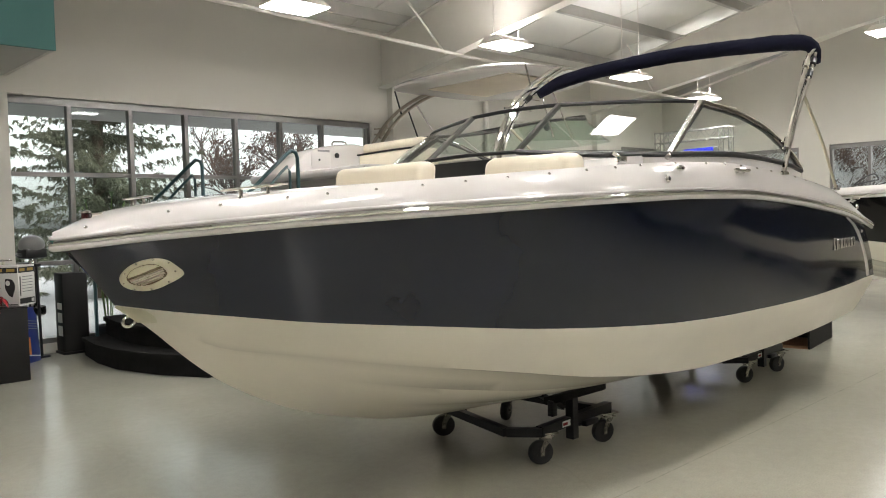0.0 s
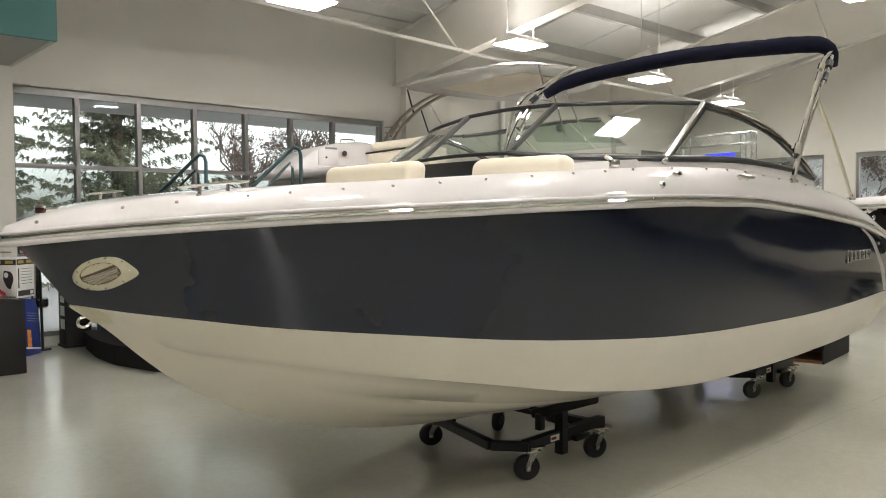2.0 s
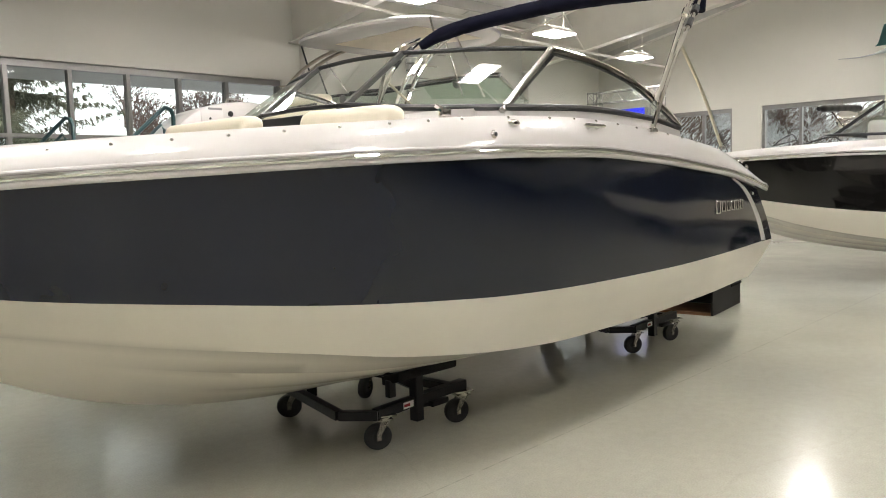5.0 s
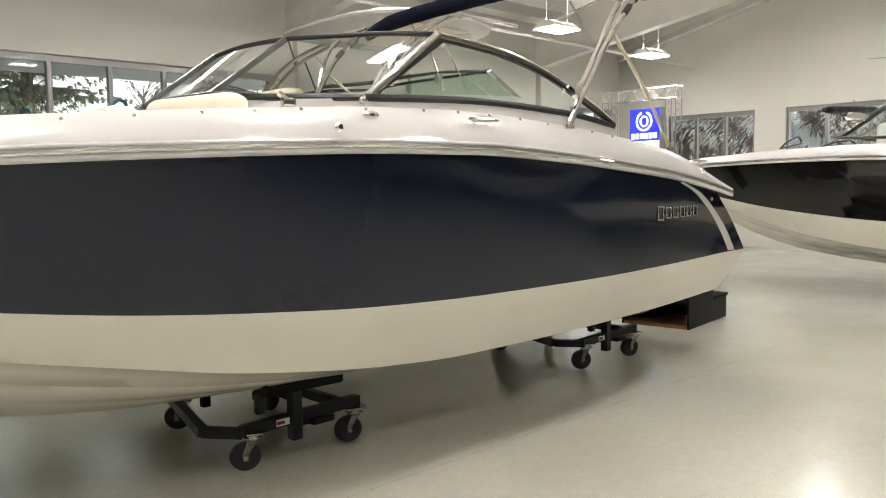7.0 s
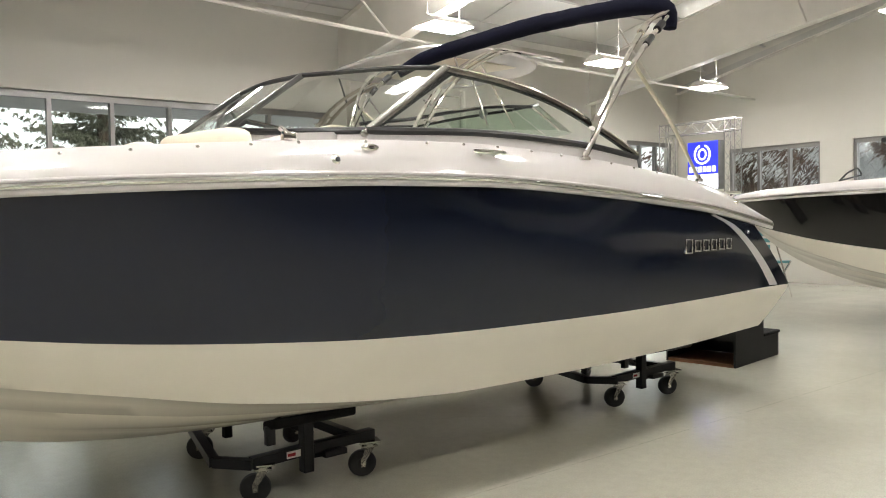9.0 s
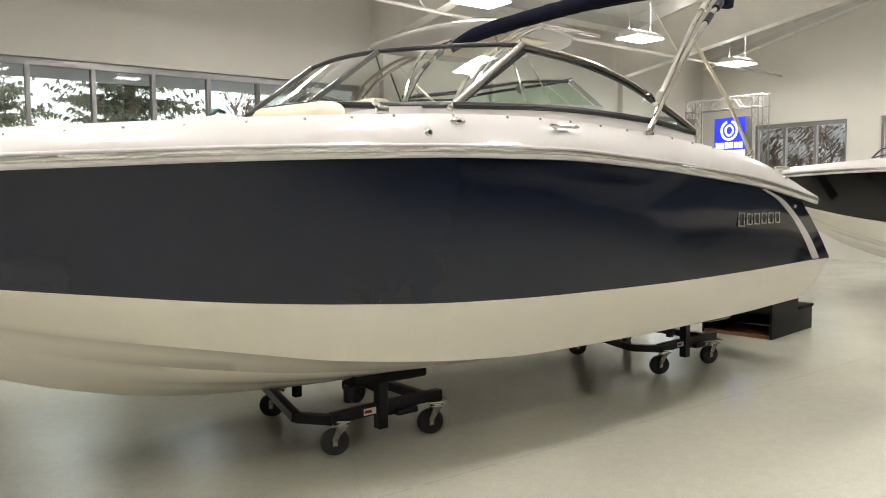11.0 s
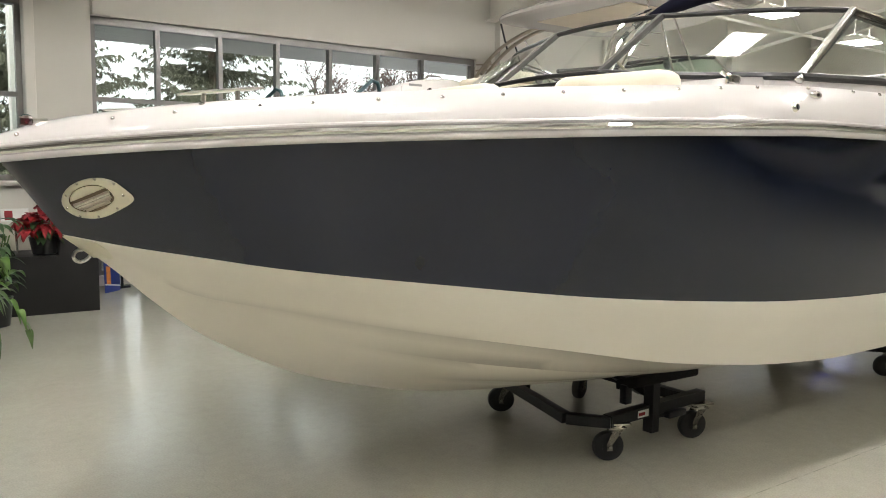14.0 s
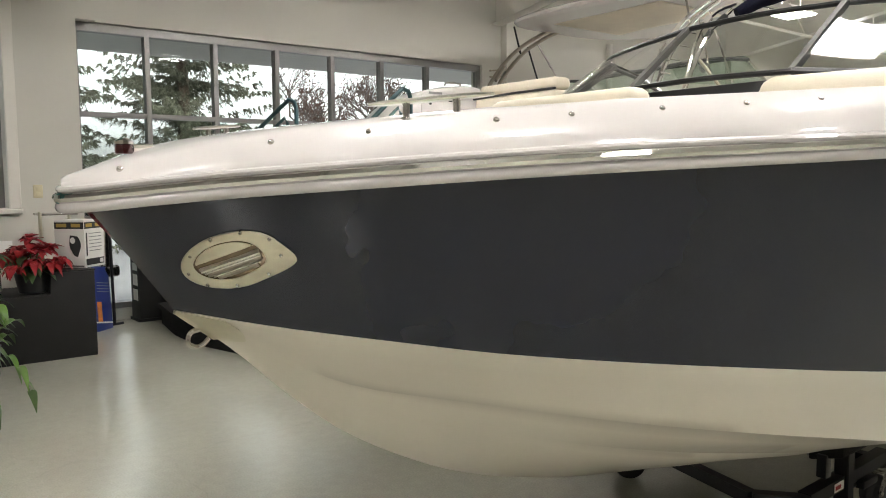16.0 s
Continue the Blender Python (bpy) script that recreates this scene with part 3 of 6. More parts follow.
def low_rows(cols):
    rows = []
    for i, (rail, paint, chine, keel) in enumerate(cols):
        s = STATIONS[i]
        row = []
        for k in range(6):
            t = k / 6
            p = paint.lerp(chine, t)
            p.y -= (0.012 * math.sin(math.pi * t) + (0.006 if k == 1 else 0.0)) * (1 if s > 0.05 else s * 20)
            row.append(p)
        w = min(1.0, max(0.0, s * 5 - 0.22))
        w = w * w * (3 - 2 * w)
        flat = chine + Vector((0, 0.075 * w, -0.010 * w))
        row += [chine, flat]
        near, late = (min(1.0, max(0.0, (chine.x - x0) / 1.1)) for x0 in (0.75, 1.25))
        for t, lift in ((0.12, 0.0), (0.30, 0.0), (0.325, 0.017 * near), (0.38, -0.006 * near), (0.55, 0.0), (0.62, 0.0), (0.645, 0.017 * late), (0.70, -0.006 * late), (0.85, 0.0), (1.0, 0.0)):
            p = flat.lerp(keel, t)
            p.z += lift - 0.03 * math.sin(math.pi * t) * w * max(0, 1 - 2 * s)
            row.append(p)
        rows.append(row)
    return rows


def mirrored(rows):
    return [[Vector((p.x, -p.y, p.z)) for p in r] for r in rows]


def side_at(cols, x, z, out=0.0, rows=None):
    """The point of the near topside with that x and z, moved out by some millimetres."""
    rows = rows or side_rows(cols)
    best = None
    for a, b in zip(rows, rows[1:]):
        for j in range(len(a) - 1):
            q = (a[j], b[j], b[j + 1], a[j + 1])
            if min(p.x for p in q) - 1e-6 <= x <= max(p.x for p in q) + 1e-6 and min(p.z for p in q) - 1e-6 <= z <= max(p.z for p in q) + 1e-6:
                for t in [i / 10 for i in range(11)]:
                    m0, m1 = a[j].lerp(a[j + 1], t), b[j].lerp(b[j + 1], t)
                    f = (x - m0.x) / (m1.x - m0.x) if abs(m1.x - m0.x) > 1e-6 else 0
                    p = m0.lerp(m1, f)
                    e = abs(p.z - z) + (max(0, -f) + max(0, f - 1))
                    if best is None or e < best[0]:
                        best = (e, p)
    p = best[1] if best else Vector((x, -B_PAINT(x), z))
    return Vector((x, p.y - out, z))


def flip_y(p):
    return Vector((p.x, -p.y, p.z))


def rail_path(x0, x1, n, inset, dz):
    """Points along the rail, from the near side round the bow to the far side when x0 is the bow."""
    pts = []
    for k in range(n + 1):
        s = (k / n) ** 1.6
        x = x0 + s * (x1 - x0)
        pts.append(Vector((x, -max(B_RAIL(x) - inset, 0.0), Z_RAIL(x) + dz)))
    return pts


def round_bow(pts):
    return [Vector((p.x, -p.y, p.z)) for p in pts[:0:-1]] + pts


def runabout(name, label, m, side_mat, lift=0.0, crest=1.0):
    boat = thing(name, label, "boat", m)
    cols = hull_lines(lift)
    rows, low = side_rows(cols), low_rows(cols)
    # dark topsides, split near the stern by the white stripe
    for side, rr in (("near", rows), ("far", mirrored(rows))):
        bm = bmesh.new()
        sheet(bm, rr)
        merge_close(bm)
        part("topside", bm, side_mat, boat)
    bm = bmesh.new()
    sheet(bm, low)
    sheet(bm, mirrored(low))
    # transom: bulged panel between both last columns
    ends = rows[-1] + low[-1][1:]
    trans = []
    for p in ends:
        trans.append([Vector((p.x + 0.10 * (1 - t * t), -p.y * t, p.z)) for t in (-1, -0.75, -0.4, 0, 0.4, 0.75, 1)])
    sheet(bm, trans)
    merge_close(bm)
    part("hull_bottom", bm, BOTTOM, boat, "cream white hull bottom with lifting strakes")
    # rail: white upper lip, polished steel rub rail, white lower lip
    for nm, inset, dz, r, sq, mat, lab in (("rub_rail", 0.0, 0.0, 0.0135, 1.0, RAILSTEEL, "polished steel rub rail"), ("lower_lip", 0.005, -0.0225, 0.0115, 1.15, GEL, ""), ("upper_lip", 0.006, 0.0195, 0.0095, 0.9, GEL, "")):
        bm = bmesh.new()
        pts = rail_path(-0.293 + inset, 6.05, 70, inset, 0.0)
        slim = [0.95 + 0.05 * min(1.0, max(0.0, (p.x + 0.28) / 0.9)) for p in pts]
        for p, f in zip(pts, slim):
            p.z += dz * f
        tube(bm, round_bow(pts), [r * f for f in slim[:0:-1] + slim], 10, squash=sq)
        part(nm, bm, mat, boat, lab)
    # deck: side band, crown, inner coaming and liner
    deck = []
    xs = [-0.286 + (k / 70) ** 1.5 * (6.10 + 0.286) for k in range(71)]
    open_from = 0.62
    for x in xs:
        br, zr, h, inn = B_RAIL(x), Z_RAIL(x), TOP_H(x) * crest, TOP_IN(x)
        top = max(br - inn, 0.0)
        inner = max(br - inn - 0.17, 0.0) if x > open_from else 0.0
        crown = 0.012 if x < 0.5 else 0.012 - 0.02 * min(1, (x - 0.5) / 0.5)
        e0, z0 = min(0.020, 0.3 * inn), min(0.032, 0.4 * h)
        row = [Vector((x, -max(br - 0.014, 0), zr + 0.4 * z0)), Vector((x, -max(br - e0, 0), zr + z0))]
        for k in range(1, 10):
            t = k / 9
            row.append(Vector((x, -max(br - e0 - (inn - e0) * t ** 1.35, 0), zr + z0 + (h - z0) * (0.78 * t + 0.22 * math.sin(0.5 * math.pi * t)))))
        row += [Vector((x, -(top * 0.72 + inner * 0.28), zr + h + crown * 0.6)), Vector((x, -inner, zr + h + crown))]
        deep = min(1.0, max(0.0, (x - open_from) / 0.25))
        row += [Vector((x, -max(inner - 0.03 * deep, 0), zr + h + crown - 0.03 * deep)), Vector((x, -max(inner - 0.05 * deep, 0), zr + h + crown - 0.5 * deep))]
        deck.append(row)
    bm = bmesh.new()
    sheet(bm, deck)
    sheet(bm, mirrored(deck))
    # aft deck closes the cockpit
    aft = [[Vector((p.x + 0.06 * (1 - t * t), -p.y * t, p.z)) for t in (-1, -0.5, 0, 0.5, 1)] for p in deck[-1]]
    sheet(bm, aft)
    merge_close(bm)
    part("deck", bm, GEL, boat, "white moulded gelcoat deck")
    bm = bmesh.new()
    sheet(bm, [[(x, -w, 1.0), (x, w, 1.0)] for x, w in ((0.75, 0.25), (1.2, 0.55), (1.8, 0.8), (2.6, 0.95), (5.9, 0.9))])
    part("cockpit_sole", bm, CREAM, boat, smooth=False)
    bm = boxes((5.62, 6.0, -1.02, 1.02, 1.0, 1.42), bevel=0.03)
    part("engine_hatch", bm, GEL, boat)
    return boat, cols


boat, COLS = runabout("motorboat", "navy and white open motorboat with a folded navy top", pose(0, 0, 0, 0, 0, 1.5), NAVY)


def chrome_ring(bm, pts, r=0.01, n=8):
    return tube(bm, pts, r, n, closed=True)


# white swoosh near the stern, following the topside
def ribbon(edge_a, edge_b, out=0.004, n=26):
    bm = bmesh.new()
    a, b = arc_pts([(x, 0, z) for x, z in edge_a], n), arc_pts([(x, 0, z) for x, z in edge_b], n)
    rows = []
    for p, q in zip(a, b):
        rows.append([side_at(COLS, p.x + (q.x - p.x) * t, p.z + (q.z - p.z) * t, out if 0 < t < 1 else 0.0) for t in (0, 0.1, 0.5, 0.9, 1)])
    sheet(bm, rows)
    return bm


part("stripe", ribbon([(5.10, 1.418), (5.33, 1.355), (5.59, 1.240), (5.895, 1.066), (6.18, 0.880)], [(5.15, 1.422), (5.46, 1.345), (5.74, 1.222), (6.06, 1.050), (6.345, 0.874)]), GEL, boat, "curved white stripe")

# maker's lettering as plain chrome bars
x = 4.79
for w, h in ((0.105, 0.047), (0.098, 0.038), (0.098, 0.038), (0.095, 0.038), (0.098, 0.038), (0.095, 0.038)):
    p0, p1 = side_at(COLS, x, 1.225), side_at(COLS, x + w, 1.225)
    tilt = math.degrees(math.atan2(p1.y - p0.y, w))
    bm = bmesh.new()
    box(bm, 0.006, 0.020, -0.008, 0.004, -h, h, bevel=0.003)
    box(bm, w - 0.024, w - 0.012, -0.008, 0.004, -h, h, bevel=0.003)
    box(bm, 0.021, w - 0.025, -0.007, 0.004, h - 0.010, h, bevel=0.003)
    box(bm, 0.021, w - 0.025, -0.007, 0.004, -h, -h + 0.010, bevel=0.003)
    ob = part("name_bar", bm, CHROME, boat, "plain chrome bars in place of lettering")
    ob.matrix_local = pose(x, p0.y, 1.225, 0, 3, tilt)
    x += w + 0.009

# oval port light in the bow
def on_side(pts, out):
    return [side_at(COLS, px, pz, out) for px, pz in pts]


def teardrop(cx, cz, a, h, n=40, tip=0.25):
    pts = []
    for k in range(n):
        q = 2 * math.pi * k / n
        cxq, szq = math.cos(q), math.sin(q)
        stretch = 1 + tip * max(0.0, cxq) ** 6
        pts.append((cx + a * cxq * stretch, cz + h * szq * (1 - 0.25 * max(0.0, cxq) ** 3)))
    return pts


PCX, PCZ = 0.007, 1.307
outer, inner = teardrop(PCX, PCZ, 0.079, 0.069, tip=0.22), teardrop(PCX - 0.008, PCZ, 0.054, 0.046, tip=0.05)
bm = bmesh.new()
sheet(bm, [on_side(outer, 0.0), on_side(outer, 0.004), on_side([(PCX + (px - PCX) * 0.96, PCZ + (pz - PCZ) * 0.96) for px, pz in outer], 0.008), on_side(inner, 0.008), on_side(inner, 0.002)], close=True)
portlight = part("port_light", bm, NICKEL, boat, "oval cream coloured metal port light")
bm = bmesh.new()
sheet(bm, [on_side([(PCX - 0.008 + (px - PCX + 0.008) * k, PCZ + (pz - PCZ) * k) for px, pz in inner], 0.003 + 0.004 * (1 - k * k)) for k in (1, 0.8, 0.6, 0.4, 0.2, 0.02)], close=True)
part("lens", bm, DARKGLASS, portlight, "mirror like brown glass")
# pale plate imitates the bright half of the reflection in the glass
bm = bmesh.new()
cap = [(PCX - 0.008 + 0.051 * math.cos(q), PCZ + 0.043 * math.sin(q)) for q in [math.radians(58 + 140 * k / 20) for k in range(21)]]
chord = [(cap[0][0] + (cap[-1][0] - cap[0][0]) * k / 20, cap[0][1] + (cap[-1][1] - cap[0][1]) * k / 20) for k in range(21)]
sheet(bm, [on_side([(a[0] + (b[0] - a[0]) * t, a[1] + (b[1] - a[1]) * t) for a, b in zip(cap, chord)], 0.0065 + 0.002 * t) for t in (0, 0.3, 0.6, 0.9, 1.0)])
part("glare_plate", bm, NICKEL, portlight, "pale plate imitating the bright reflection in the glass")
pc = side_at(COLS, PCX - 0.008, PCZ, 0.004)
pex = (side_at(COLS, PCX + 0.035, PCZ) - side_at(COLS, PCX - 0.05, PCZ)).normalized()
pez = (side_at(COLS, PCX, PCZ + 0.04) - side_at(COLS, PCX, PCZ - 0.04)).normalized()
# added bars imitate the diagonal streaks reflected in the mirror glass
for off, rad, mat in ((0.02, 0.0035, BRONZE), (-0.12, 0.0045, CHROME), (-0.28, 0.0030, CHROME), (-0.42, 0.0045, BRONZE), (-0.57, 0.0025, CHROME), (-0.70, 0.0050, BRONZE)):
    half = math.sqrt(0.88 - off * off)
    ends = []
    for sgn in (-1, 1):
        U, V = sgn * half * 0.80 - off * 0.60, sgn * half * 0.60 + off * 0.80
        ends.append(pc + pex * (U * 0.052 / pex.x) + pez * (V * 0.044 / pez.z))
    part("streak_rod", tube(bmesh.new(), ends, rad, 8), mat, portlight, "thin bar imitating a streak reflected in the glass")
for k in range(9):
    q = 2 * math.pi * (k + 0.3) / 9
    p = side_at(COLS, PCX - 0.006 + 0.065 * math.cos(q) * (1.15 if math.cos(q) > 0.6 else 1), PCZ + 0.064 * math.sin(q), 0.007)
    bm = bmesh.new()
    bmesh.ops.create_uvsphere(bm, u_segments=8, v_segments=5, radius=0.0048)
    ob = part("screw", bm, STEEL, portlight)
    ob.location = p

# bow eye plate and ring on the stem
def by_stem(x, z, out):
    """A point of the near bottom close to the stem."""
    f = min(max((z - Z_KEEL(x)) / (Z_PAINT(x) - Z_KEEL(x)), 0.0), 1.0) if x > -0.049 else 0.0
    return Vector((x, -B_PAINT(x) * f - out, z))


bm = bmesh.new()
rows = []
for k in range(21):
    t = k / 20
    x = -0.046 + 0.140 * t
    lower = Z_KEEL(x) + 0.030 * max(0.0, (t - 0.72) / 0.28) ** 2
    upper = min(Z_PAINT(x) - 0.003, 1.174 - 0.72 * max(0.0, x - 0.004)) - 0.016 * max(0.0, (t - 0.78) / 0.22) ** 2
    upper = max(upper, lower + 0.001)
    near = [by_stem(x, upper + (lower - upper) * u, 0.001 if u in (0, 1) and (t > 0.72 or u == 0) else 0.011) for u in (0, 0.06, 0.35, 0.7, 0.94, 1)]
    nose = Vector((x - 0.006, -0.0005, lower - 0.005)) if t < 0.72 else near[-1]
    rows.append(near + [nose] + [flip_y(nose)] + [flip_y(p) for p in near[::-1]])
sheet(bm, [r[:7] for r in rows])
sheet(bm, [r[7:] for r in rows])
sheet(bm, [[r[6], r[7]] for r in rows[:15]])
merge_close(bm)
eye = part("bow_eye_plate", bm, NICKEL, boat, "brushed metal stem plate")
bm = bmesh.new()
tube(bm, arc_pts([(0.012, 0, 1.120), (-0.004, 0, 1.118), (-0.015, 0, 1.108), (-0.018, 0, 1.095), (-0.012, 0, 1.083), (0.005, 0, 1.077), (0.022, 0, 1.083), (0.036, 0, 1.096)], 18), 0.0064, 8)
part("ring", bm, CHROME, eye, "chrome bow eye")

# snaps along the deck edge
SNAP_X = [-0.195, 0.043, 0.19, 0.40, 0.535, 0.71, 0.89, 1.075, 1.275, 1.50, 1.735, 1.94, 2.14, 2.45, 2.77, 2.985, 3.205, 3.445, 3.675, 4.105, 4.325, 4.57]
for x in SNAP_X:
    up = min(max((x - 0.6) / 1.6, 0.0), 1.0)
    bm = bmesh.new()
    bmesh.ops.create_uvsphere(bm, u_segments=10, v_segments=6, radius=0.0075)
    ob = part("snap", bm, STEEL, boat)
    ob.location = (x, -(B_RAIL(x) - 0.03 - (0.53 + 0.32 * up) * (TOP_IN(x) - 0.03)), Z_RAIL(x) + 0.034 + (0.66 + 0.255 * up) * (TOP_H(x) - 0.032))

# side fittings: round light, oval vent, cleat, stern light
bm = bmesh.new()
lathe(bm, [(0.0, 0.013), (0.013, 0.011), (0.020, 0.005), (0.022, 0.0)][::-1], 20)
fit = part("docking_light", bm, CHROME, boat, "round chrome docking light")
fit.matrix_local = pose(2.265, -1.322, 1.672, 80, 0, 2)
bm = bmesh.new()
lathe(bm, [(0.011, 0.0), (0.010, 0.004), (0.002, 0.006)], 14, (0, 0, 0.0105))
part("lens", bm, BLACKTRIM, fit)
bm = bmesh.new()
bmesh.ops.create_uvsphere(bm, u_segments=20, v_segments=10, radius=1.0, matrix=Matrix.Diagonal((0.047, 0.013, 0.017, 1)))
ob = part("navigation_light", bm, CHROME, boat, "oval chrome navigation light")
ob.location = (2.45, -1.300, 1.732)
bm = bmesh.new()
bmesh.ops.create_uvsphere(bm, u_segments=16, v_segments=8, radius=1.0, matrix=Matrix.Diagonal((0.022, 0.018, 0.010, 1)))
part("lens", bm, NAVRED, ob)
def cleat(x, y, z):
    bm = bmesh.new()
    tube(bm, arc_pts([(-0.085, 0, 0.032), (-0.04, 0, 0.030), (0, 0, 0.030), (0.04, 0, 0.030), (0.085, 0, 0.032)], 12), [0.005, 0.008, 0.009, 0.010, 0.010, 0.010, 0.010, 0.010, 0.010, 0.010, 0.009, 0.008, 0.005], 8)
    for s in (-0.035, 0.035):
        tube(bm, [(s, 0, -0.01), (s, 0, 0.03)], 0.008, 8)
    ob = part("cleat", bm, CHROME, boat, "chrome mooring cleat")
    ob.matrix_local = pose(x, y, z, 55, 0, 0) @ Matrix.Diagonal((1.25, 1.15, 1.15, 1))


cleat(3.10, -1.322, 1.715)
cleat(5.42, -1.235, 1.545)
bm = bmesh.new()
lathe(bm, [(0.0, 0.014), (0.016, 0.012), (0.020, 0.0)][::-1], 14)
ob = part("fuel_cap", bm, CHROME, boat)
ob.matrix_local = pose(5.46, -1.262, 1.50, 80, 0, 4)
bm = bmesh.new()
tube(bm, [(2.16, -1.10, 1.775), (2.16, -1.10, 1.80), (2.14, -1.08, 1.82)], 0.012, 8)
box(bm, 2.13, 2.19, -1.135, -1.105, 1.765, 1.80, bevel=0.004)
part("latch", bm, CHROME, boat, "chrome windshield latch")
# bow light
bm = bmesh.new()
lathe(bm, [(0.020, 0.0), (0.020, 0.012), (0.018, 0.026), (0.008, 0.030)], 16, (-0.15, 0, 1.546))
bl = part("bow_light", bm, NAVRED, boat, "dark red bow light with chrome cap")
bm = bmesh.new()
lathe(bm, [(0.021, 0.022), (0.021, 0.029), (0.008, 0.036)], 16, (-0.15, 0, 1.546))
tube(bm, [(-0.13, 0, 1.559), (-0.085, 0, 1.562)], 0.009, 8)
part("cap", bm, CHROME, bl)
# raised mooring bars on the bow deck
for s in (-1, 1):
    a, b = Vector((0.205, s * 0.462, 1.640)), Vector((0.425, s * 0.615, 1.664))
    bm = bmesh.new()
    tube(bm, [a, a.lerp(b, 0.15), a.lerp(b, 0.85), b], [0.005, 0.009, 0.009, 0.005], 10, squash=0.75)
    bar = part("mooring_bar", bm, CHROME, boat, "polished steel mooring bar on two posts")
    for t in (0.30, 0.70):
        p = a.lerp(b, t)
        bm = bmesh.new()
        tube(bm, [p - Vector((0, 0, 0.040)), p], 0.008, 10)
        lathe(bm, [(0.018, -0.046), (0.016, -0.036), (0.009, -0.032)], 14, tuple(p))
        part("post", bm, STEEL, bar)

# cushions
def cushion(name, x0, x1, y0, y1, z0, z1, r=0.045, lean=0.0, parent=None, label="cream vinyl cushion", skew=0.0):
    bm = bmesh.new()
    box(bm, x0, x1, y0, y1, z0, z1, bevel=r, seg=4)
    for v in bm.verts:
        t = (v.co.z - z0) / (z1 - z0)
        v.co.x += lean * t
        v.co.z += 0.018 * t * math.sin(math.pi * min(max((v.co.y - y0) / (y1 - y0), 0), 1)) 
        v.co.x += skew * (abs(v.co.y) - 0.36)
    return part(name, bm, CREAM, parent or boat, label)


for s in (-1, 1):
    y0, y1 = sorted((s * (0.42 if s < 0 else 0.15), s * (0.95 if s < 0 else 1.02)))
    back = cushion("bow_backrest", 1.77 if s < 0 else 1.86, 1.93 if s < 0 else 2.02, y0, y1, 1.36, 1.825 if s < 0 else 1.86, 0.05, 0.07, skew=0.18 if s < 0 else 0.0)
    y0, y1 = sorted((s * 0.30, s * 0.99))
    cushion("bow_seat", 1.02, 1.86, *sorted((s * 0.24, s * 0.80)), 1.28, 1.44)
    bm = bmesh.new()
    pts = arc_pts([(0.66, s * 0.36, 1.53), (0.90, s * 0.58, 1.575), (1.2, s * 0.76, 1.60), (1.6, s * 0.90, 1.62), (1.88, s * 0.96, 1.635)], 16)
    tube(bm, pts, 0.055, 10, squash=1.1)
    part("side_bolster", bm, CREAM, boat, "cream vinyl side bolster")
    # embossed emblem as a plain ring
    bm = bmesh.new()
    for dy in (-0.018, 0.018):
        chrome_ring(bm, [Vector((1.893, s * 0.66 + dy + 0.017 * math.cos(q), 1.735 + 0.017 * math.sin(q))) for q in [2 * math.pi * k / 14 for k in range(14)]], 0.0025, 5)
    part("emblem", bm, STEEL, back, "embossed ring emblem")
    # dashboard and console behind the backrest
    y0, y1 = sorted((s * 0.34, s * 1.10))
    bm = bmesh.new()
    prof = [(2.06, 1.0), (2.06, 1.70), (2.20, 1.80), (2.62, 1.83), (2.86, 1.72), (2.86, 1.0)]
    sheet(bm, [[(px, y, pz) for y in (y0, y1)] for px, pz in prof])
    for y in (y0, y1):
        bm.faces.new([bm.verts.new((px, y, pz)) for px, pz in prof])
    merge_close(bm)
    part("console", bm, GEL, boat, "white moulded console")
    bm = boxes((2.60, 2.90, y0 + 0.02, y1 - 0.02, 1.56, 1.80), bevel=0.03)
    part("dashboard", bm, BLACKTRIM, boat, "black dashboard")
    cushion("helm_seat", 3.45, 3.62, *sorted((s * 0.42, s * 1.0)), 1.2, 1.72, 0.05, 0.05)
# black panel added to give the shaded interior of the walkway
part("walkway_dark_panel", boxes((2.13, 2.16, -0.335, 0.335, 1.02, 1.85), bevel=0.006), BLACKTRIM, boat, "black panel standing in for the dark walkway opening")
cushion("aft_bench", 5.15, 5.60, -0.95, 0.95, 1.2, 1.44, 0.06)
# steering wheel on the far side
bm = bmesh.new()
chrome_ring(bm, [Vector((2.97 - 0.06 * math.sin(q), 0.70 + 0.17 * math.cos(q), 1.68 + 0.16 * math.sin(q))) for q in [2 * math.pi * k / 24 for k in range(24)]], 0.014, 8)
for q in (math.pi / 2, math.pi * 1.2, math.pi * 1.8):
    tube(bm, [(2.93, 0.70, 1.68), (2.97 - 0.06 * math.sin(q), 0.70 + 0.16 * math.cos(q), 1.68 + 0.15 * math.sin(q))], 0.008, 6)
tube(bm, [(2.82, 0.70, 1.66), (2.94, 0.70, 1.68)], 0.02, 8)
part("steering_wheel", bm, BLACKTRIM, boat, "black steering wheel")

# windshield
WS = [((4.46, -1.19, 1.775), None), ((2.49, -1.21, 1.815), (3.01, -1.14, 2.155)), ((2.22, -0.37, 1.885), (2.66, -0.37, 2.20)), ((2.22, 0.37, 1.885), (2.66, 0.37, 2.20)), ((2.49, 1.21, 1.815), (3.01, 1.14, 2.155))]
shield = new("windshield")
shield.parent = boat
D0, D1, C0, C1 = Vector(WS[1][0]), Vector(WS[1][1]), Vector(WS[2][0]), Vector(WS[2][1])


def flip(p):
    return Vector((p.x, -p.y, p.z))


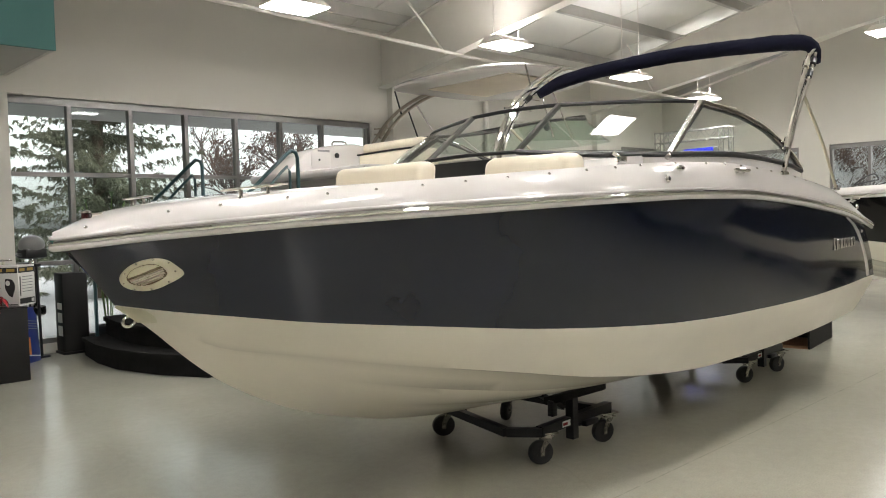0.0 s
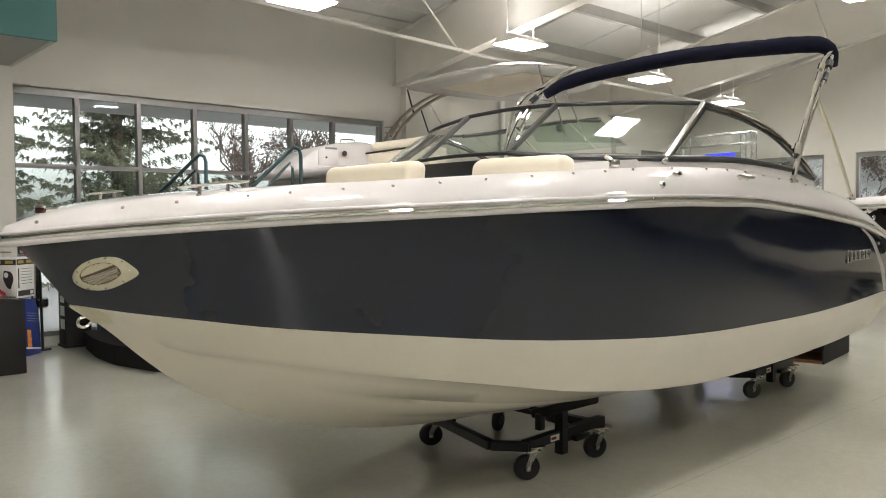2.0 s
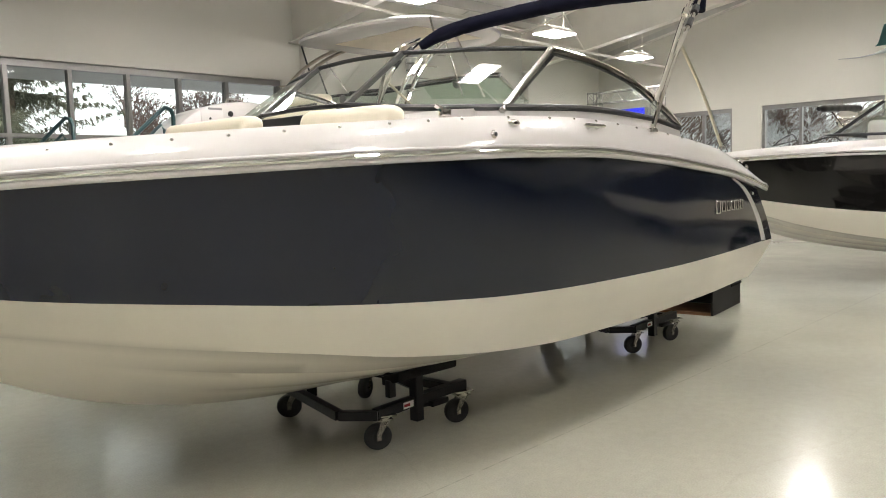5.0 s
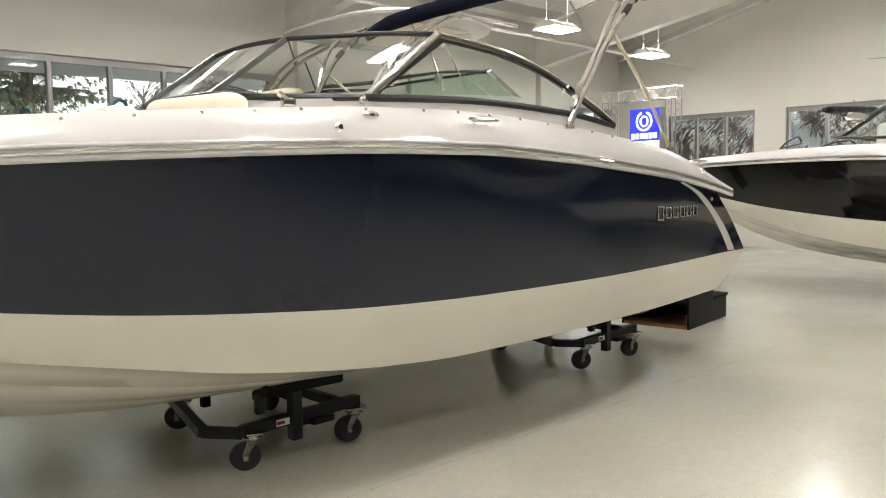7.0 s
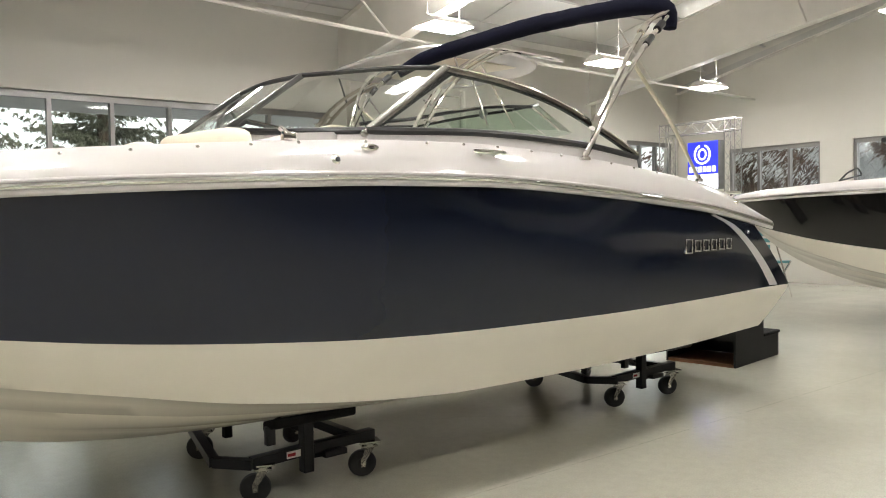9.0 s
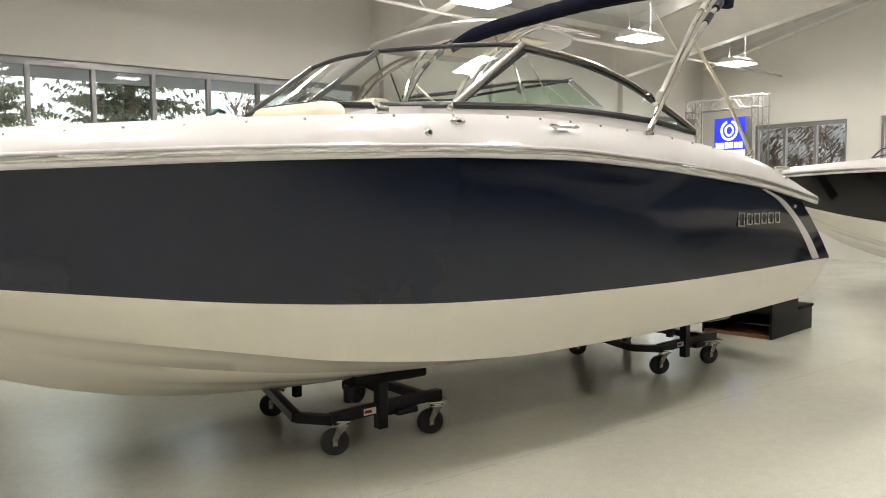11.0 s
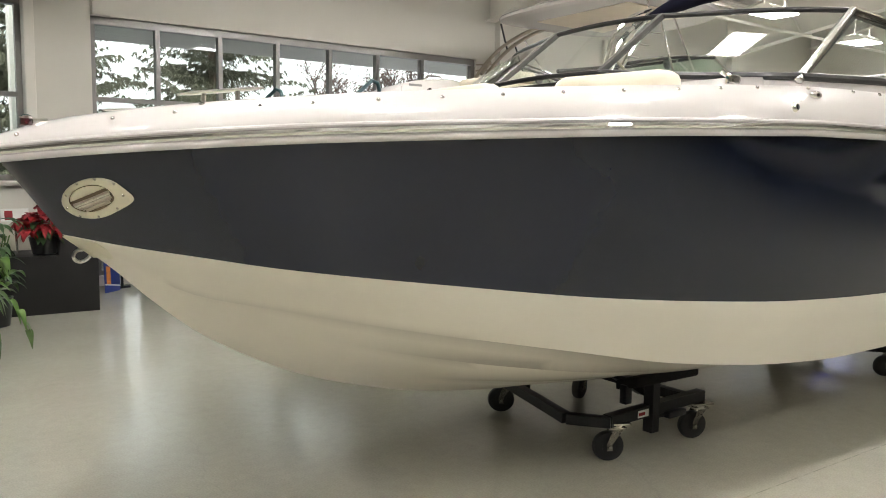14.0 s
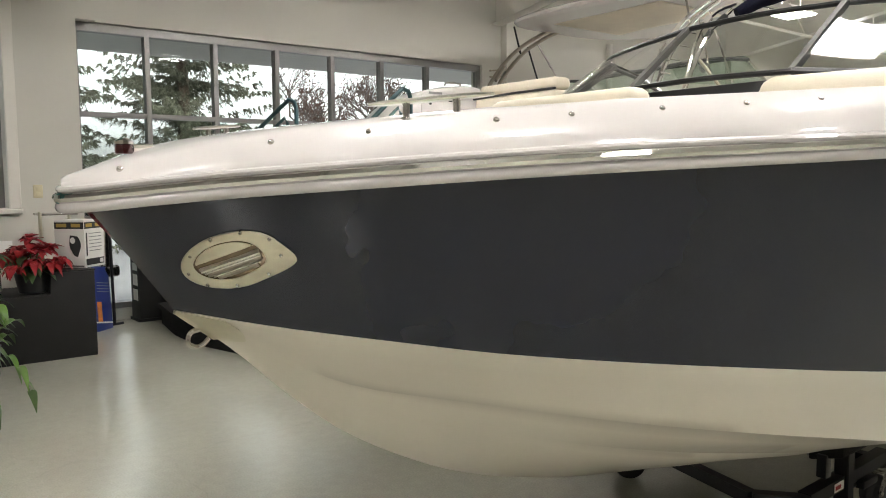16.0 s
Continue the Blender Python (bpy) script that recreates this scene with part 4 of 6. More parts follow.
def wrapped(a, b, push, drop):
    """A pane edge from the centre pillar to the corner: nearly straight at first, bending round towards the corner."""
    pts = []
    for k in range(17):
        t = k / 16
        u = t ** 1.5
        pts.append(a.lerp(b, t) + push * (4 * u * (1 - u)) + Vector((0, 0, drop * 4 * t * (1 - t))))
    return pts


front_low = wrapped(C0, D0, Vector((-0.045, -0.040, 0)), -0.012)
front_top = wrapped(C1, D1, Vector((-0.045, -0.040, 0)), 0.0)
side_low = arc_pts([D0, (3.2, -1.265, 1.835), (3.9, -1.25, 1.815), (4.46, -1.19, 1.772)], 20)
side_top = arc_pts([D1, (3.35, -1.19, 2.115), (3.75, -1.235, 2.02), (4.15, -1.23, 1.885), (4.46, -1.19, 1.785)], 20)
for s in (1, -1):
    f = (lambda p: p) if s == 1 else flip
    for nm, lo, hi in (("front_pane", front_low, front_top), ("side_pane", side_low, side_top)):
        bm = bmesh.new()
        bow = Vector((-0.557, -0.262, 0.788)) * (0.024 if nm == "front_pane" else 0.0)
        n_lo = len(lo) - 1
        sheet(bm, [[f(a.lerp(b, j / 8) + bow * (0.3 + 0.7 * k / n_lo) * (j / 2) * (1 - j / 8)) for k, (a, b) in enumerate(zip(lo, hi))] for j in range(9)])
        ob = part(nm, bm, SHIELD, shield, "clear windshield glass")
        ob.visible_shadow = False
    bm = bmesh.new()
    tube(bm, [f(p) for p in front_low], 0.017, 8)
    tube(bm, [f(p) for p in side_low], 0.019, 8)
    part("base_frame", bm, BLACKTRIM, shield, "black windshield base frame")
    for low_line in (front_low, side_low):
        bm = bmesh.new()
        sheet(bm, [[f(p + Vector((0, dy, dz))) for p in low_line] for dy, dz in ((0.012, -0.004), (-0.004, -0.012), (-0.012, -0.06), (-0.018, -0.13))])
        part("sill", bm, GEL, shield, "white moulded windshield sill")
    bm = bmesh.new()
    tube(bm, [f(p) for p in front_top], 0.013, 8)
    part("top_frame", bm, BLACKTRIM, shield, "black windshield top frame")
    bm = bmesh.new()
    tube(bm, [f(p) for p in side_top], 0.0165, 10)
    part("side_frame", bm, DARKSTEEL, shield, "glossy dark curved side frame")
    bm = bmesh.new()
    tube(bm, [f(p + Vector((-0.004, -0.013, 0.010))) for p in side_top], 0.006, 6)
    part("trim_line", bm, CHROME, shield, "chrome trim line")
    bm = bmesh.new()
    tube(bm, [f(p + Vector((0.012, 0.012, -0.016))) for p in side_top], 0.012, 8)
    part("side_gasket", bm, BLACKTRIM, shield)
    bm = bmesh.new()
    beam(bm, f(D0 + Vector((-0.02, 0, -0.02))), f(D1 + Vector((0.01, 0, 0.008))), 0.036, 0.034, (0, 1, 0))
    bmesh.ops.bevel(bm, geom=bm.edges[:], offset=0.012, segments=3, profile=0.5, affect="EDGES")
    part("corner_pillar", bm, STEEL, shield, "polished steel corner pillar")
    bm = bmesh.new()
    beam(bm, f(D0 + Vector((0.03, 0.02, 0))), f(D1 + Vector((0.05, 0.02, -0.01))), 0.03, 0.03, (0, 1, 0))
    part("pillar_gasket", bm, BLACKTRIM, shield)
    bm = bmesh.new()
    beam(bm, f(C0), f(C1), 0.028, 0.026, (0, 1, 0))
    part("centre_pillar", bm, SATIN, shield, "grey centre pillar")
bm = bmesh.new()
mlow = arc_pts([C0, (2.19, 0, 1.89), flip(C0)], 8)
mtop = arc_pts([C1, (2.63, 0, 2.205), flip(C1)], 8)
sheet(bm, [mlow, mtop])
ob = part("centre_pane", bm, SHIELD, shield, "clear hinged centre pane")
ob.visible_shadow = False
bm = bmesh.new()
tube(bm, mtop, 0.013, 8)
part("top_frame", bm, BLACKTRIM, shield)
bm = bmesh.new()
tube(bm, mlow, 0.012, 8)
part("base_frame", bm, BLACKTRIM, shield)

# folded top in its navy cover, raised on two pairs of steel tubes
top = new("folded_top")
top.parent = boat
ARCH = arc_pts([(4.86, -1.16, 2.60), (4.865, -1.155, 2.70), (4.84, -1.08, 2.765), (4.82, -0.75, 2.80), (4.80, 0, 2.835), (4.72, 0.7, 2.80), (4.55, 1.0, 2.72), (4.42, 1.13, 2.62)], 60)
bm = bmesh.new()
rad = [0.040 + 0.022 * min(1, k / 6, (60 - k) / 6) + 0.0022 * math.sin(k * 1.7) * math.sin(k * 0.53) for k in range(61)]
tube(bm, ARCH, rad, 16, squash=1.15)
for v in bm.verts:
    v.co += 0.0035 * noise.noise_vector(v.co * 6) + 0.002 * noise.noise_vector(v.co * 22)
part("cover", bm, CANVAS, top, "navy canvas boot")
for s in (-1, 1):
    dx = 0.0 if s < 0 else -0.36
    foot = Vector((3.852, s * 1.30, 1.738))
    low = Vector((3.965, s * 1.282, 1.935))
    main = arc_pts([foot, (4.162 + 0.4 * dx, s * 1.265, 2.107), (4.50 + 0.8 * dx, s * 1.24, 2.445), (4.80 + dx, s * 1.18, 2.66)], 14)
    second = arc_pts([low, (4.175 + 0.4 * dx, s * 1.262, 2.185), (4.405 + 0.8 * dx, s * 1.24, 2.46), (4.62 + dx, s * 1.20, 2.62), (4.82 + dx, s * 1.17, 2.70)], 14)
    for line, rad in ((main, 0.016), (second, 0.015)):
        bm = bmesh.new()
        tube(bm, line, rad, 10)
        part("leg", bm, CHROME, top, "chrome top leg")
    for p, q, rad, mat in ((low + Vector((-0.02, 0, -0.03)), low + Vector((0.02, 0, 0.04)), 0.023, CHROME), (second[9], second[10], 0.024, CHROME), (main[10], main[11], 0.021, BLACKTRIM), (main[12], main[13], 0.026, BLACKTRIM)):
        bm = bmesh.new()
        tube(bm, [p, q], rad, 10)
        part("joint", bm, mat, top)
    bm = bmesh.new()
    lathe(bm, [(0.034, -0.014), (0.032, 0.004), (0.015, 0.014)], 16, tuple(foot))
    tube(bm, [foot, foot + Vector((0.01, 0, 0.03))], 0.018, 8)
    part("foot", bm, CHROME, top)
    st = Vector((5.055, s * 1.238, 1.645))
    br = main[8]
    bm = bmesh.new()
    tube(bm, arc_pts([st, st.lerp(br, 0.45) + Vector((0.02, 0, 0.025)), br], 10), 0.0115, 8)
    part("brace", bm, NICKEL, top, "satin metal brace")
    bm = bmesh.new()
    lathe(bm, [(0.030, -0.012), (0.028, 0.004), (0.014, 0.016)], 14, tuple(st))
    tube(bm, [st, st + Vector((-0.012, 0, 0.03))], 0.016, 8)
    part("foot", bm, CHROME, top)

# swim ladder knob at the transom edge
bm = bmesh.new()
tube(bm, [(6.52, -0.93, 0.93), (6.60, -0.96, 0.935)], 0.012, 8)
bmesh.ops.create_uvsphere(bm, u_segments=10, v_segments=6, radius=0.02, matrix=Matrix.Translation((6.60, -0.965, 0.935)))
part("transom_fitting", bm, CHROME, boat)
bm = bmesh.new()
bmesh.ops.create_uvsphere(bm, u_segments=10, v_segments=6, radius=0.014, matrix=Matrix.Translation(side_at(COLS, 5.66, 1.295, 0.004)))
part("drain_fitting", bm, CHROME, boat)
bm = bmesh.new()
sheet(bm, [[(6.02 + 0.62 * t, y * (1 - 0.12 * t * t), 0.985 - 0.02 * t + dz) for y in (-1.02, -0.9, -0.4, 0, 0.4, 0.9, 1.02)] for t in (0, 0.5, 1) for dz in (0,)])
bmesh.ops.solidify(bm, geom=bm.faces[:], thickness=0.06)
part("swim_platform", bm, GEL, boat)
bm = bmesh.new()
box(bm, 6.3, 6.66, -0.2, 0.2, 0.42, 0.9, bevel=0.05)
box(bm, 6.42, 6.78, -0.10, 0.10, 0.22, 0.62, bevel=0.04)
part("stern_drive", bm, BLACKTRIM, boat, "black stern drive")


# ---------------------------------------------------------------- dollies
def caster(parent, x, y, turn):
    c = new("caster")
    c.parent = parent
    c.matrix_local = pose(x, y, 0, 0, 0, turn) @ Matrix.Diagonal((1.10, 1.10, 1.04, 1))
    bm = bmesh.new()
    prof = [(-0.018, 0.030), (-0.022, 0.055), (-0.018, 0.068), (-0.006, 0.072), (0.006, 0.072), (0.018, 0.068), (0.022, 0.055), (0.018, 0.030)]
    n = 24
    sheet(bm, [[(r * math.cos(2 * math.pi * j / n), w, 0.072 + r * math.sin(2 * math.pi * j / n)) for j in range(n)] for w, r in prof], close=True)
    part("tyre", bm, RUBBER, c, "black rubber tyre")
    bm = bmesh.new()
    sheet(bm, [[(r * math.cos(2 * math.pi * j / 16), w, 0.072 + r * math.sin(2 * math.pi * j / 16)) for j in range(16)] for w, r in ((-0.019, 0.001), (-0.019, 0.031), (0.019, 0.031), (0.019, 0.001))], close=True)
    part("hub", bm, BLACKTRIM, c)
    bm = bmesh.new()
    for w in (-0.030, 0.030):
        sheet(bm, [[(-0.012, w, 0.055), (0.012, w, 0.055)], [(-0.014, w, 0.09), (0.014, w, 0.09)], [(0.014, w, 0.160), (0.062, w, 0.160)]])
    bmesh.ops.solidify(bm, geom=bm.faces[:], thickness=0.004)
    box(bm, -0.005, 0.075, -0.032, 0.032, 0.158, 0.166)
    tube(bm, [(0, -0.036, 0.072), (0, 0.036, 0.072)], 0.008, 8)
    part("fork", bm, STEEL, c, "zinc plated fork")
    bm = bmesh.new()
    lathe(bm, [(0.034, 0.166), (0.034, 0.176), (0.026, 0.182)], 16, (0.035, 0, 0))
    box(bm, -0.02, 0.09, -0.045, 0.045, 0.182, 0.190)
    part("swivel_plate", bm, STEEL, c)
    return c


def dolly(x0, label):
    d = thing("boat_dolly", label, "dolly", pose(0, 0, 0, 0, 0, 1.5) @ pose(x0, 0, 0), group="boat dollies")
    near_a, near_b, far_a, far_b = (-0.30, -0.43), (0.33, -0.46), (-0.22, 0.47), (0.37, 0.40)
    for (x, y), t in ((near_a, -28), (near_b, -20), (far_a, -38), (far_b, 20)):
        caster(d, x, y, t)
    bm = bmesh.new()
    H = 0.222
    for a, b in (((-0.33, -0.45, H - 0.012), (0.02, -0.46, H)), ((0.02, -0.46, H), (0.40, -0.46, H + 0.005))):
        beam(bm, a, b, 0.055, 0.055)
    part("side_beam", bm, DOLLYPAINT, d, smooth=False)
    bm = bmesh.new()
    for a, b in (((-0.33, -0.47, H - 0.014), (-0.46, -0.30, H - 0.014)), ((-0.46, -0.30, H - 0.014), (-0.30, 0.40, H + 0.01))):
        beam(bm, a, b, 0.05, 0.05)
    part("cross_beam", bm, DOLLYPAINT, d, smooth=False)
    bm = bmesh.new()
    beam(bm, (-0.30, 0.42, H), (0.42, 0.40, H), 0.055, 0.055)
    beam(bm, (0.30, -0.43, H), (0.30, 0.38, H), 0.05, 0.05)
    part("cross_beam", bm, DOLLYPAINT, d, smooth=False)
    bm = bmesh.new()
    box(bm, -0.055, 0.005, -0.50, -0.44, 0.105, 0.385, bevel=0.004, seg=1)
    part("post", bm, DOLLYPAINT, d, smooth=False)
    bm = bmesh.new()
    box(bm, 0.06, 0.20, -0.52, -0.45, 0.165, 0.20, bevel=0.008)
    tube(bm, [(0.02, -0.47, 0.18), (0.10, -0.48, 0.18)], 0.014, 8)
    part("screw_jack", bm, DOLLYPAINT, d)
    bm = bmesh.new()
    beam(bm, (-0.12, -0.30, 0.375), (0.10, -0.30, 0.250), 0.05, 0.03)
    part("brace", bm, DOLLYPAINT, d, smooth=False)
    bm = bmesh.new()
    box(bm, -0.25, 0.235, -0.56, -0.42, 0.362, 0.415, bevel=0.012)
    for v in bm.verts:
        v.co.z += -0.018 * (v.co.x) + 0.30 * -(v.co.y + 0.49) * 1.0
    part("bunk", bm, CARPET, d, "carpeted support bunk")
    part("end_bracket", boxes((-0.262, -0.215, -0.50, -0.46, 0.290, 0.385), bevel=0.004), DOLLYPAINT, d)
    bm = bmesh.new()
    box(bm, -0.08, -0.03, 0.42, 0.47, 0.105, 0.38, bevel=0.004, seg=1)
    box(bm, -0.42, 0.26, 0.42, 0.56, 0.375, 0.41, bevel=0.012)
    part("far_bunk", bm, CARPET, d)
    bm = bmesh.new()
    box(bm, -0.15, -0.07, -0.4895, -0.487, 0.200, 0.236)
    part("sticker", bm, CARD, d, "small white sticker", smooth=False)
    bm = bmesh.new()
    box(bm, -0.145, -0.10, -0.4915, -0.4895, 0.210, 0.226)
    part("sticker_mark", bm, RED, d, smooth=False)
    return d


dolly(2.60, "black steel boat dolly on four casters")
dolly(5.50, "black steel boat dolly on four casters")


# ---------------------------------------------------------------- boarding steps behind the stern
st = thing("boarding_steps", "black two-tread boarding steps with a bare wooden inside", "steps", pose(7.16, -0.10, 0, 0, 0, 7))
part("side_panel", boxes((0, 0.62, 0, 0.02, 0, 0.44), (0.62, 0.98, 0, 0.02, 0, 0.22)), BLACKPAINT, st, smooth=False)
part("side_panel", boxes((0, 0.62, 0.68, 0.70, 0, 0.44), (0.62, 0.98, 0.68, 0.70, 0, 0.22)), BLACKPAINT, st, smooth=False)
part("tread", boxes((-0.01, 0.63, -0.01, 0.71, 0.442, 0.472), bevel=0.006), CARPET, st)
part("tread", boxes((0.622, 1.0, -0.01, 0.71, 0.222, 0.252), bevel=0.006), CARPET, st)
part("riser", boxes((0.60, 0.618, 0.022, 0.678, 0.032, 0.44)), BLACKPAINT, st, smooth=False)
part("back_board", boxes((0.004, 0.02, 0.022, 0.678, 0.24, 0.44)), BLACKPAINT, st, smooth=False)
part("base_board", boxes((0.002, 0.60, 0.022, 0.678, 0.0, 0.03)), WOOD, st, "bare brown plywood base", smooth=False)


# ---------------------------------------------------------------- the dark boat beyond the stern
MB = pose(11.25, 2.30, 0.0, 0, 0, -90)
boat_b, _ = runabout("dark_motorboat", "black and white motorboat with a stowed dark top", MB @ pose(0, 0, 0.02, 0, 0.9, 0) @ Matrix.Diagonal((1.16, 1.16, 1.05, 1)), BLACKGEL, 0.18, 0.78)
for s in (-1, 1):
    lo = arc_pts([(1.95, s * 0.30, 1.86), (2.08, s * 0.72, 1.845), (2.25, s * 0.98, 1.82), (3.0, s * 1.17, 1.80), (3.9, s * 1.2, 1.76)], 20)
    hi = arc_pts([(2.42, s * 0.30, 2.17), (2.55, s * 0.68, 2.18), (2.72, s * 0.95, 2.19), (3.25, s * 1.12, 2.06), (3.9, s * 1.2, 1.79)], 20)
    bm = bmesh.new()
    sheet(bm, [lo, hi])
    ob = part("windshield_pane", bm, SHIELD, boat_b)
    ob.visible_shadow = False
    bm = bmesh.new()
    tube(bm, hi, 0.014, 8)
    part("windshield_frame", bm, CHROME, boat_b, "polished windshield frame")
    bm = bmesh.new()
    tube(bm, lo, 0.018, 8)
    part("base_frame", bm, BLACKTRIM, boat_b)
    bm = bmesh.new()
    beam(bm, (2.27, s * 0.98, 1.82), (2.74, s * 0.95, 2.19), 0.035, 0.03, (0, 1, 0))
    part("corner_pillar", bm, BLACKTRIM, boat_b)
    bm = bmesh.new()
    beam(bm, (1.96, s * 0.30, 1.86), (2.43, s * 0.30, 2.17), 0.03, 0.03, (0, 1, 0))
    part("centre_pillar", bm, STEEL, boat_b)
    bm = bmesh.new()
    tube(bm, arc_pts([(1.42, s * 0.45, 1.735), (1.60, s * 0.62, 1.83), (1.74, s * 0.74, 1.86), (1.80, s * 0.80, 1.80)], 12), 0.011, 6)
    tube(bm, [(1.42, s * 0.45, 1.735), (1.80, s * 0.80, 1.78)], 0.010, 6)
    part("wind_deflector_frame", bm, BLACKTRIM, boat_b, "dark low deflector frame")
    bm = bmesh.new()
    box(bm, 2.55, 2.78, *sorted((s * 0.25, s * 0.90)), 1.5, 1.98, bevel=0.06, seg=3)
    part("backrest", bm, GEL, boat_b)
bm = bmesh.new()
tube(bm, arc_pts([(2.12, -1.06, 2.135), (2.13, -0.5, 2.165), (2.13, 0, 2.19), (2.13, 0.40, 2.21)], 20), [0.026] + [0.045 + 0.004 * math.sin(2.1 * k) for k in range(19)] + [0.03], 12)
part("stowed_top", bm, BLACKTRIM, boat_b, "black rolled top")
for y, z in ((-0.70, 2.12), (0.30, 2.16)):
    part("top_strut", tube(bmesh.new(), [(2.14, y, z), (2.40, y * 1.2, 1.80)], 0.011, 6), STEEL, boat_b)
for y in (-0.62, 0.62):
    bm = bmesh.new()
    lathe(bm, [(0.02, -0.10), (0.07, -0.08), (0.10, 0.0), (0.105, 0.09), (0.085, 0.11), (0.02, 0.10)], 18)
    ob = part("tower_speaker", bm, CHROME, boat_b, "round polished tower speaker")
    ob.matrix_local = pose(2.30, y, 2.02, 0, -90, 0)
part("anchor_light", tube(bmesh.new(), [(2.13, -0.30, 2.2), (2.13, -0.30, 2.29)], 0.006, 6), STEEL, boat_b)
boat_c = copy_thing(boat_b, pose(0, -8.3, 0) @ MB @ Matrix.Diagonal((1.0, 1.0, 1.0, 1)))
tagged(boat_c, "black and white motorboat in the row beyond")
dolly_b1 = dolly(2.60, "black steel boat dolly under the dark boat")
dolly_b1.matrix_world = MB @ pose(3.72, -0.35, 0)
dolly_b2 = dolly(2.60, "black steel boat dolly under the dark boat")
dolly_b2.matrix_world = MB @ pose(6.60, 0, 0)
for x in (3.30, 6.60):
    copy_thing(dolly_b1, pose(0, -8.3, 0) @ MB @ pose(x, 0, 0))


# ---------------------------------------------------------------- the cruiser behind, stern towards the windows' end
cr = thing("cabin_cruiser", "white cabin cruiser with cream cushions and a hardtop on arched tubes", "boat")
CY = 4.45
bm = bmesh.new()
rows = []
for k in range(25):
    t = k / 24
    x = 4.25 + t * 6.3
    hb = 1.55 * (1 - max(0.0, (t - 0.45) / 0.55) ** 2.2) * (0.94 + 0.06 * min(1, t * 6))
    zs = 2.06 + 0.35 * t * t
    zk = 0.62 + 0.75 * max(0, (t - 0.6) / 0.4) ** 2
    half = [(hb, zs), (hb * 1.02, zs - 0.12), (hb * 0.97, zs - 0.7), (hb * 0.86, zk + 0.42), (0.0, zk)]
    rows.append([(x, CY - a, z) for a, z in half] + [(x, CY + a, z) for a, z in half[-2::-1]])
sheet(bm, rows)
bm.faces.new([bm.verts.new(p) for p in rows[0]])
merge_close(bm)
part("hull", bm, GEL, cr, "white cruiser hull")
bm = bmesh.new()
sheet(bm, [[(r[0][0], r[0][1], r[0][2]), (r[0][0], CY, r[0][2] + 0.03), (r[0][0], r[-1][1], r[-1][2])] for r in rows])
part("deck", bm, GEL, cr)
# far quarter coaming sloping down aft
bm = bmesh.new()
prof = arc_pts([(4.02, 0, 2.12), (4.18, 0, 2.27), (4.42, 0, 2.42), (4.72, 0, 2.495), (5.15, 0, 2.53), (5.32, 0, 2.50)], 18)
rws = []
for p in prof:
    rws.append([(p.x, 4.95, 2.02), (p.x, 4.95, p.z - 0.05), (p.x, 4.965, p.z - 0.015), (p.x, 5.0, p.z), (p.x, 5.55, p.z - 0.02), (p.x, 5.62, p.z - 0.08), (p.x, 5.66, 2.02)])
sheet(bm, rws)
for r in (rws[0], rws[-1]):
    bm.faces.new([bm.verts.new(p) for p in r])
merge_close(bm)
quarter = part("quarter_coaming", bm, GEL, cr, "white moulded stern quarter")
part("transom_ledge", boxes((3.95, 5.2, 3.3, 5.7, 2.02, 2.12), bevel=0.03), GEL, cr)
bm = bmesh.new()
lathe(bm, [(0.034, 0), (0.034, 0.012), (0.016, 0.016)], 16)
ob = part("shore_power_inlet", bm, BLACKTRIM, quarter, "black round inlet")
ob.matrix_local = pose(4.80, 4.948, 2.365, 90, 0, 0)
bm = bmesh.new()
lathe(bm, [(0.014, 0), (0.014, 0.012), (0.006, 0.014)], 12)
ob = part("switch", bm, BLACKTRIM, quarter)
ob.matrix_local = pose(4.52, 4.948, 2.30, 90, 0, 0)
part("hatch_panel", boxes((4.40, 4.70, 4.942, 4.949, 2.20, 2.40), bevel=0.003), GEL, quarter)
part("label_strip", boxes((4.50, 4.68, 4.936, 4.941, 2.405, 2.43)), PLASTIC, quarter, smooth=False)
part("grab_handle", tube(bmesh.new(), arc_pts([(4.84, 5.1, 2.52), (4.86, 5.1, 2.56), (4.98, 5.1, 2.565), (5.06, 5.1, 2.56), (5.08, 5.1, 2.53)], 10), 0.012, 8), STEEL, cr)
cush = bmesh.new()
box(cush, 5.20, 5.45, 3.75, 4.93, 2.40, 2.525, bevel=0.05, seg=4)
part("sunpad_backrest", cush, CREAM, cr, "cream vinyl backrest with dark piping")
cush = bmesh.new()
box(cush, 5.14, 5.46, 3.70, 4.93, 2.12, 2.385, bevel=0.04, seg=3)
part("sunpad_base", cush, CREAM, cr)
bm = bmesh.new()
tube(bm, [(5.150, 3.70, 2.392), (5.150, 4.3, 2.394), (5.145, 4.96, 2.380)], 0.013, 8)
part("piping", bm, BLACKTRIM, cr, "black piping")
cush = bmesh.new()
box(cush, 5.2, 6.4, 5.05, 5.5, 2.12, 2.36, bevel=0.06, seg=3)
part("side_seat", cush, CREAM, cr)
# hardtop
bm = bmesh.new()
rws = []
n = 44
HX, HY = 7.23, 4.45
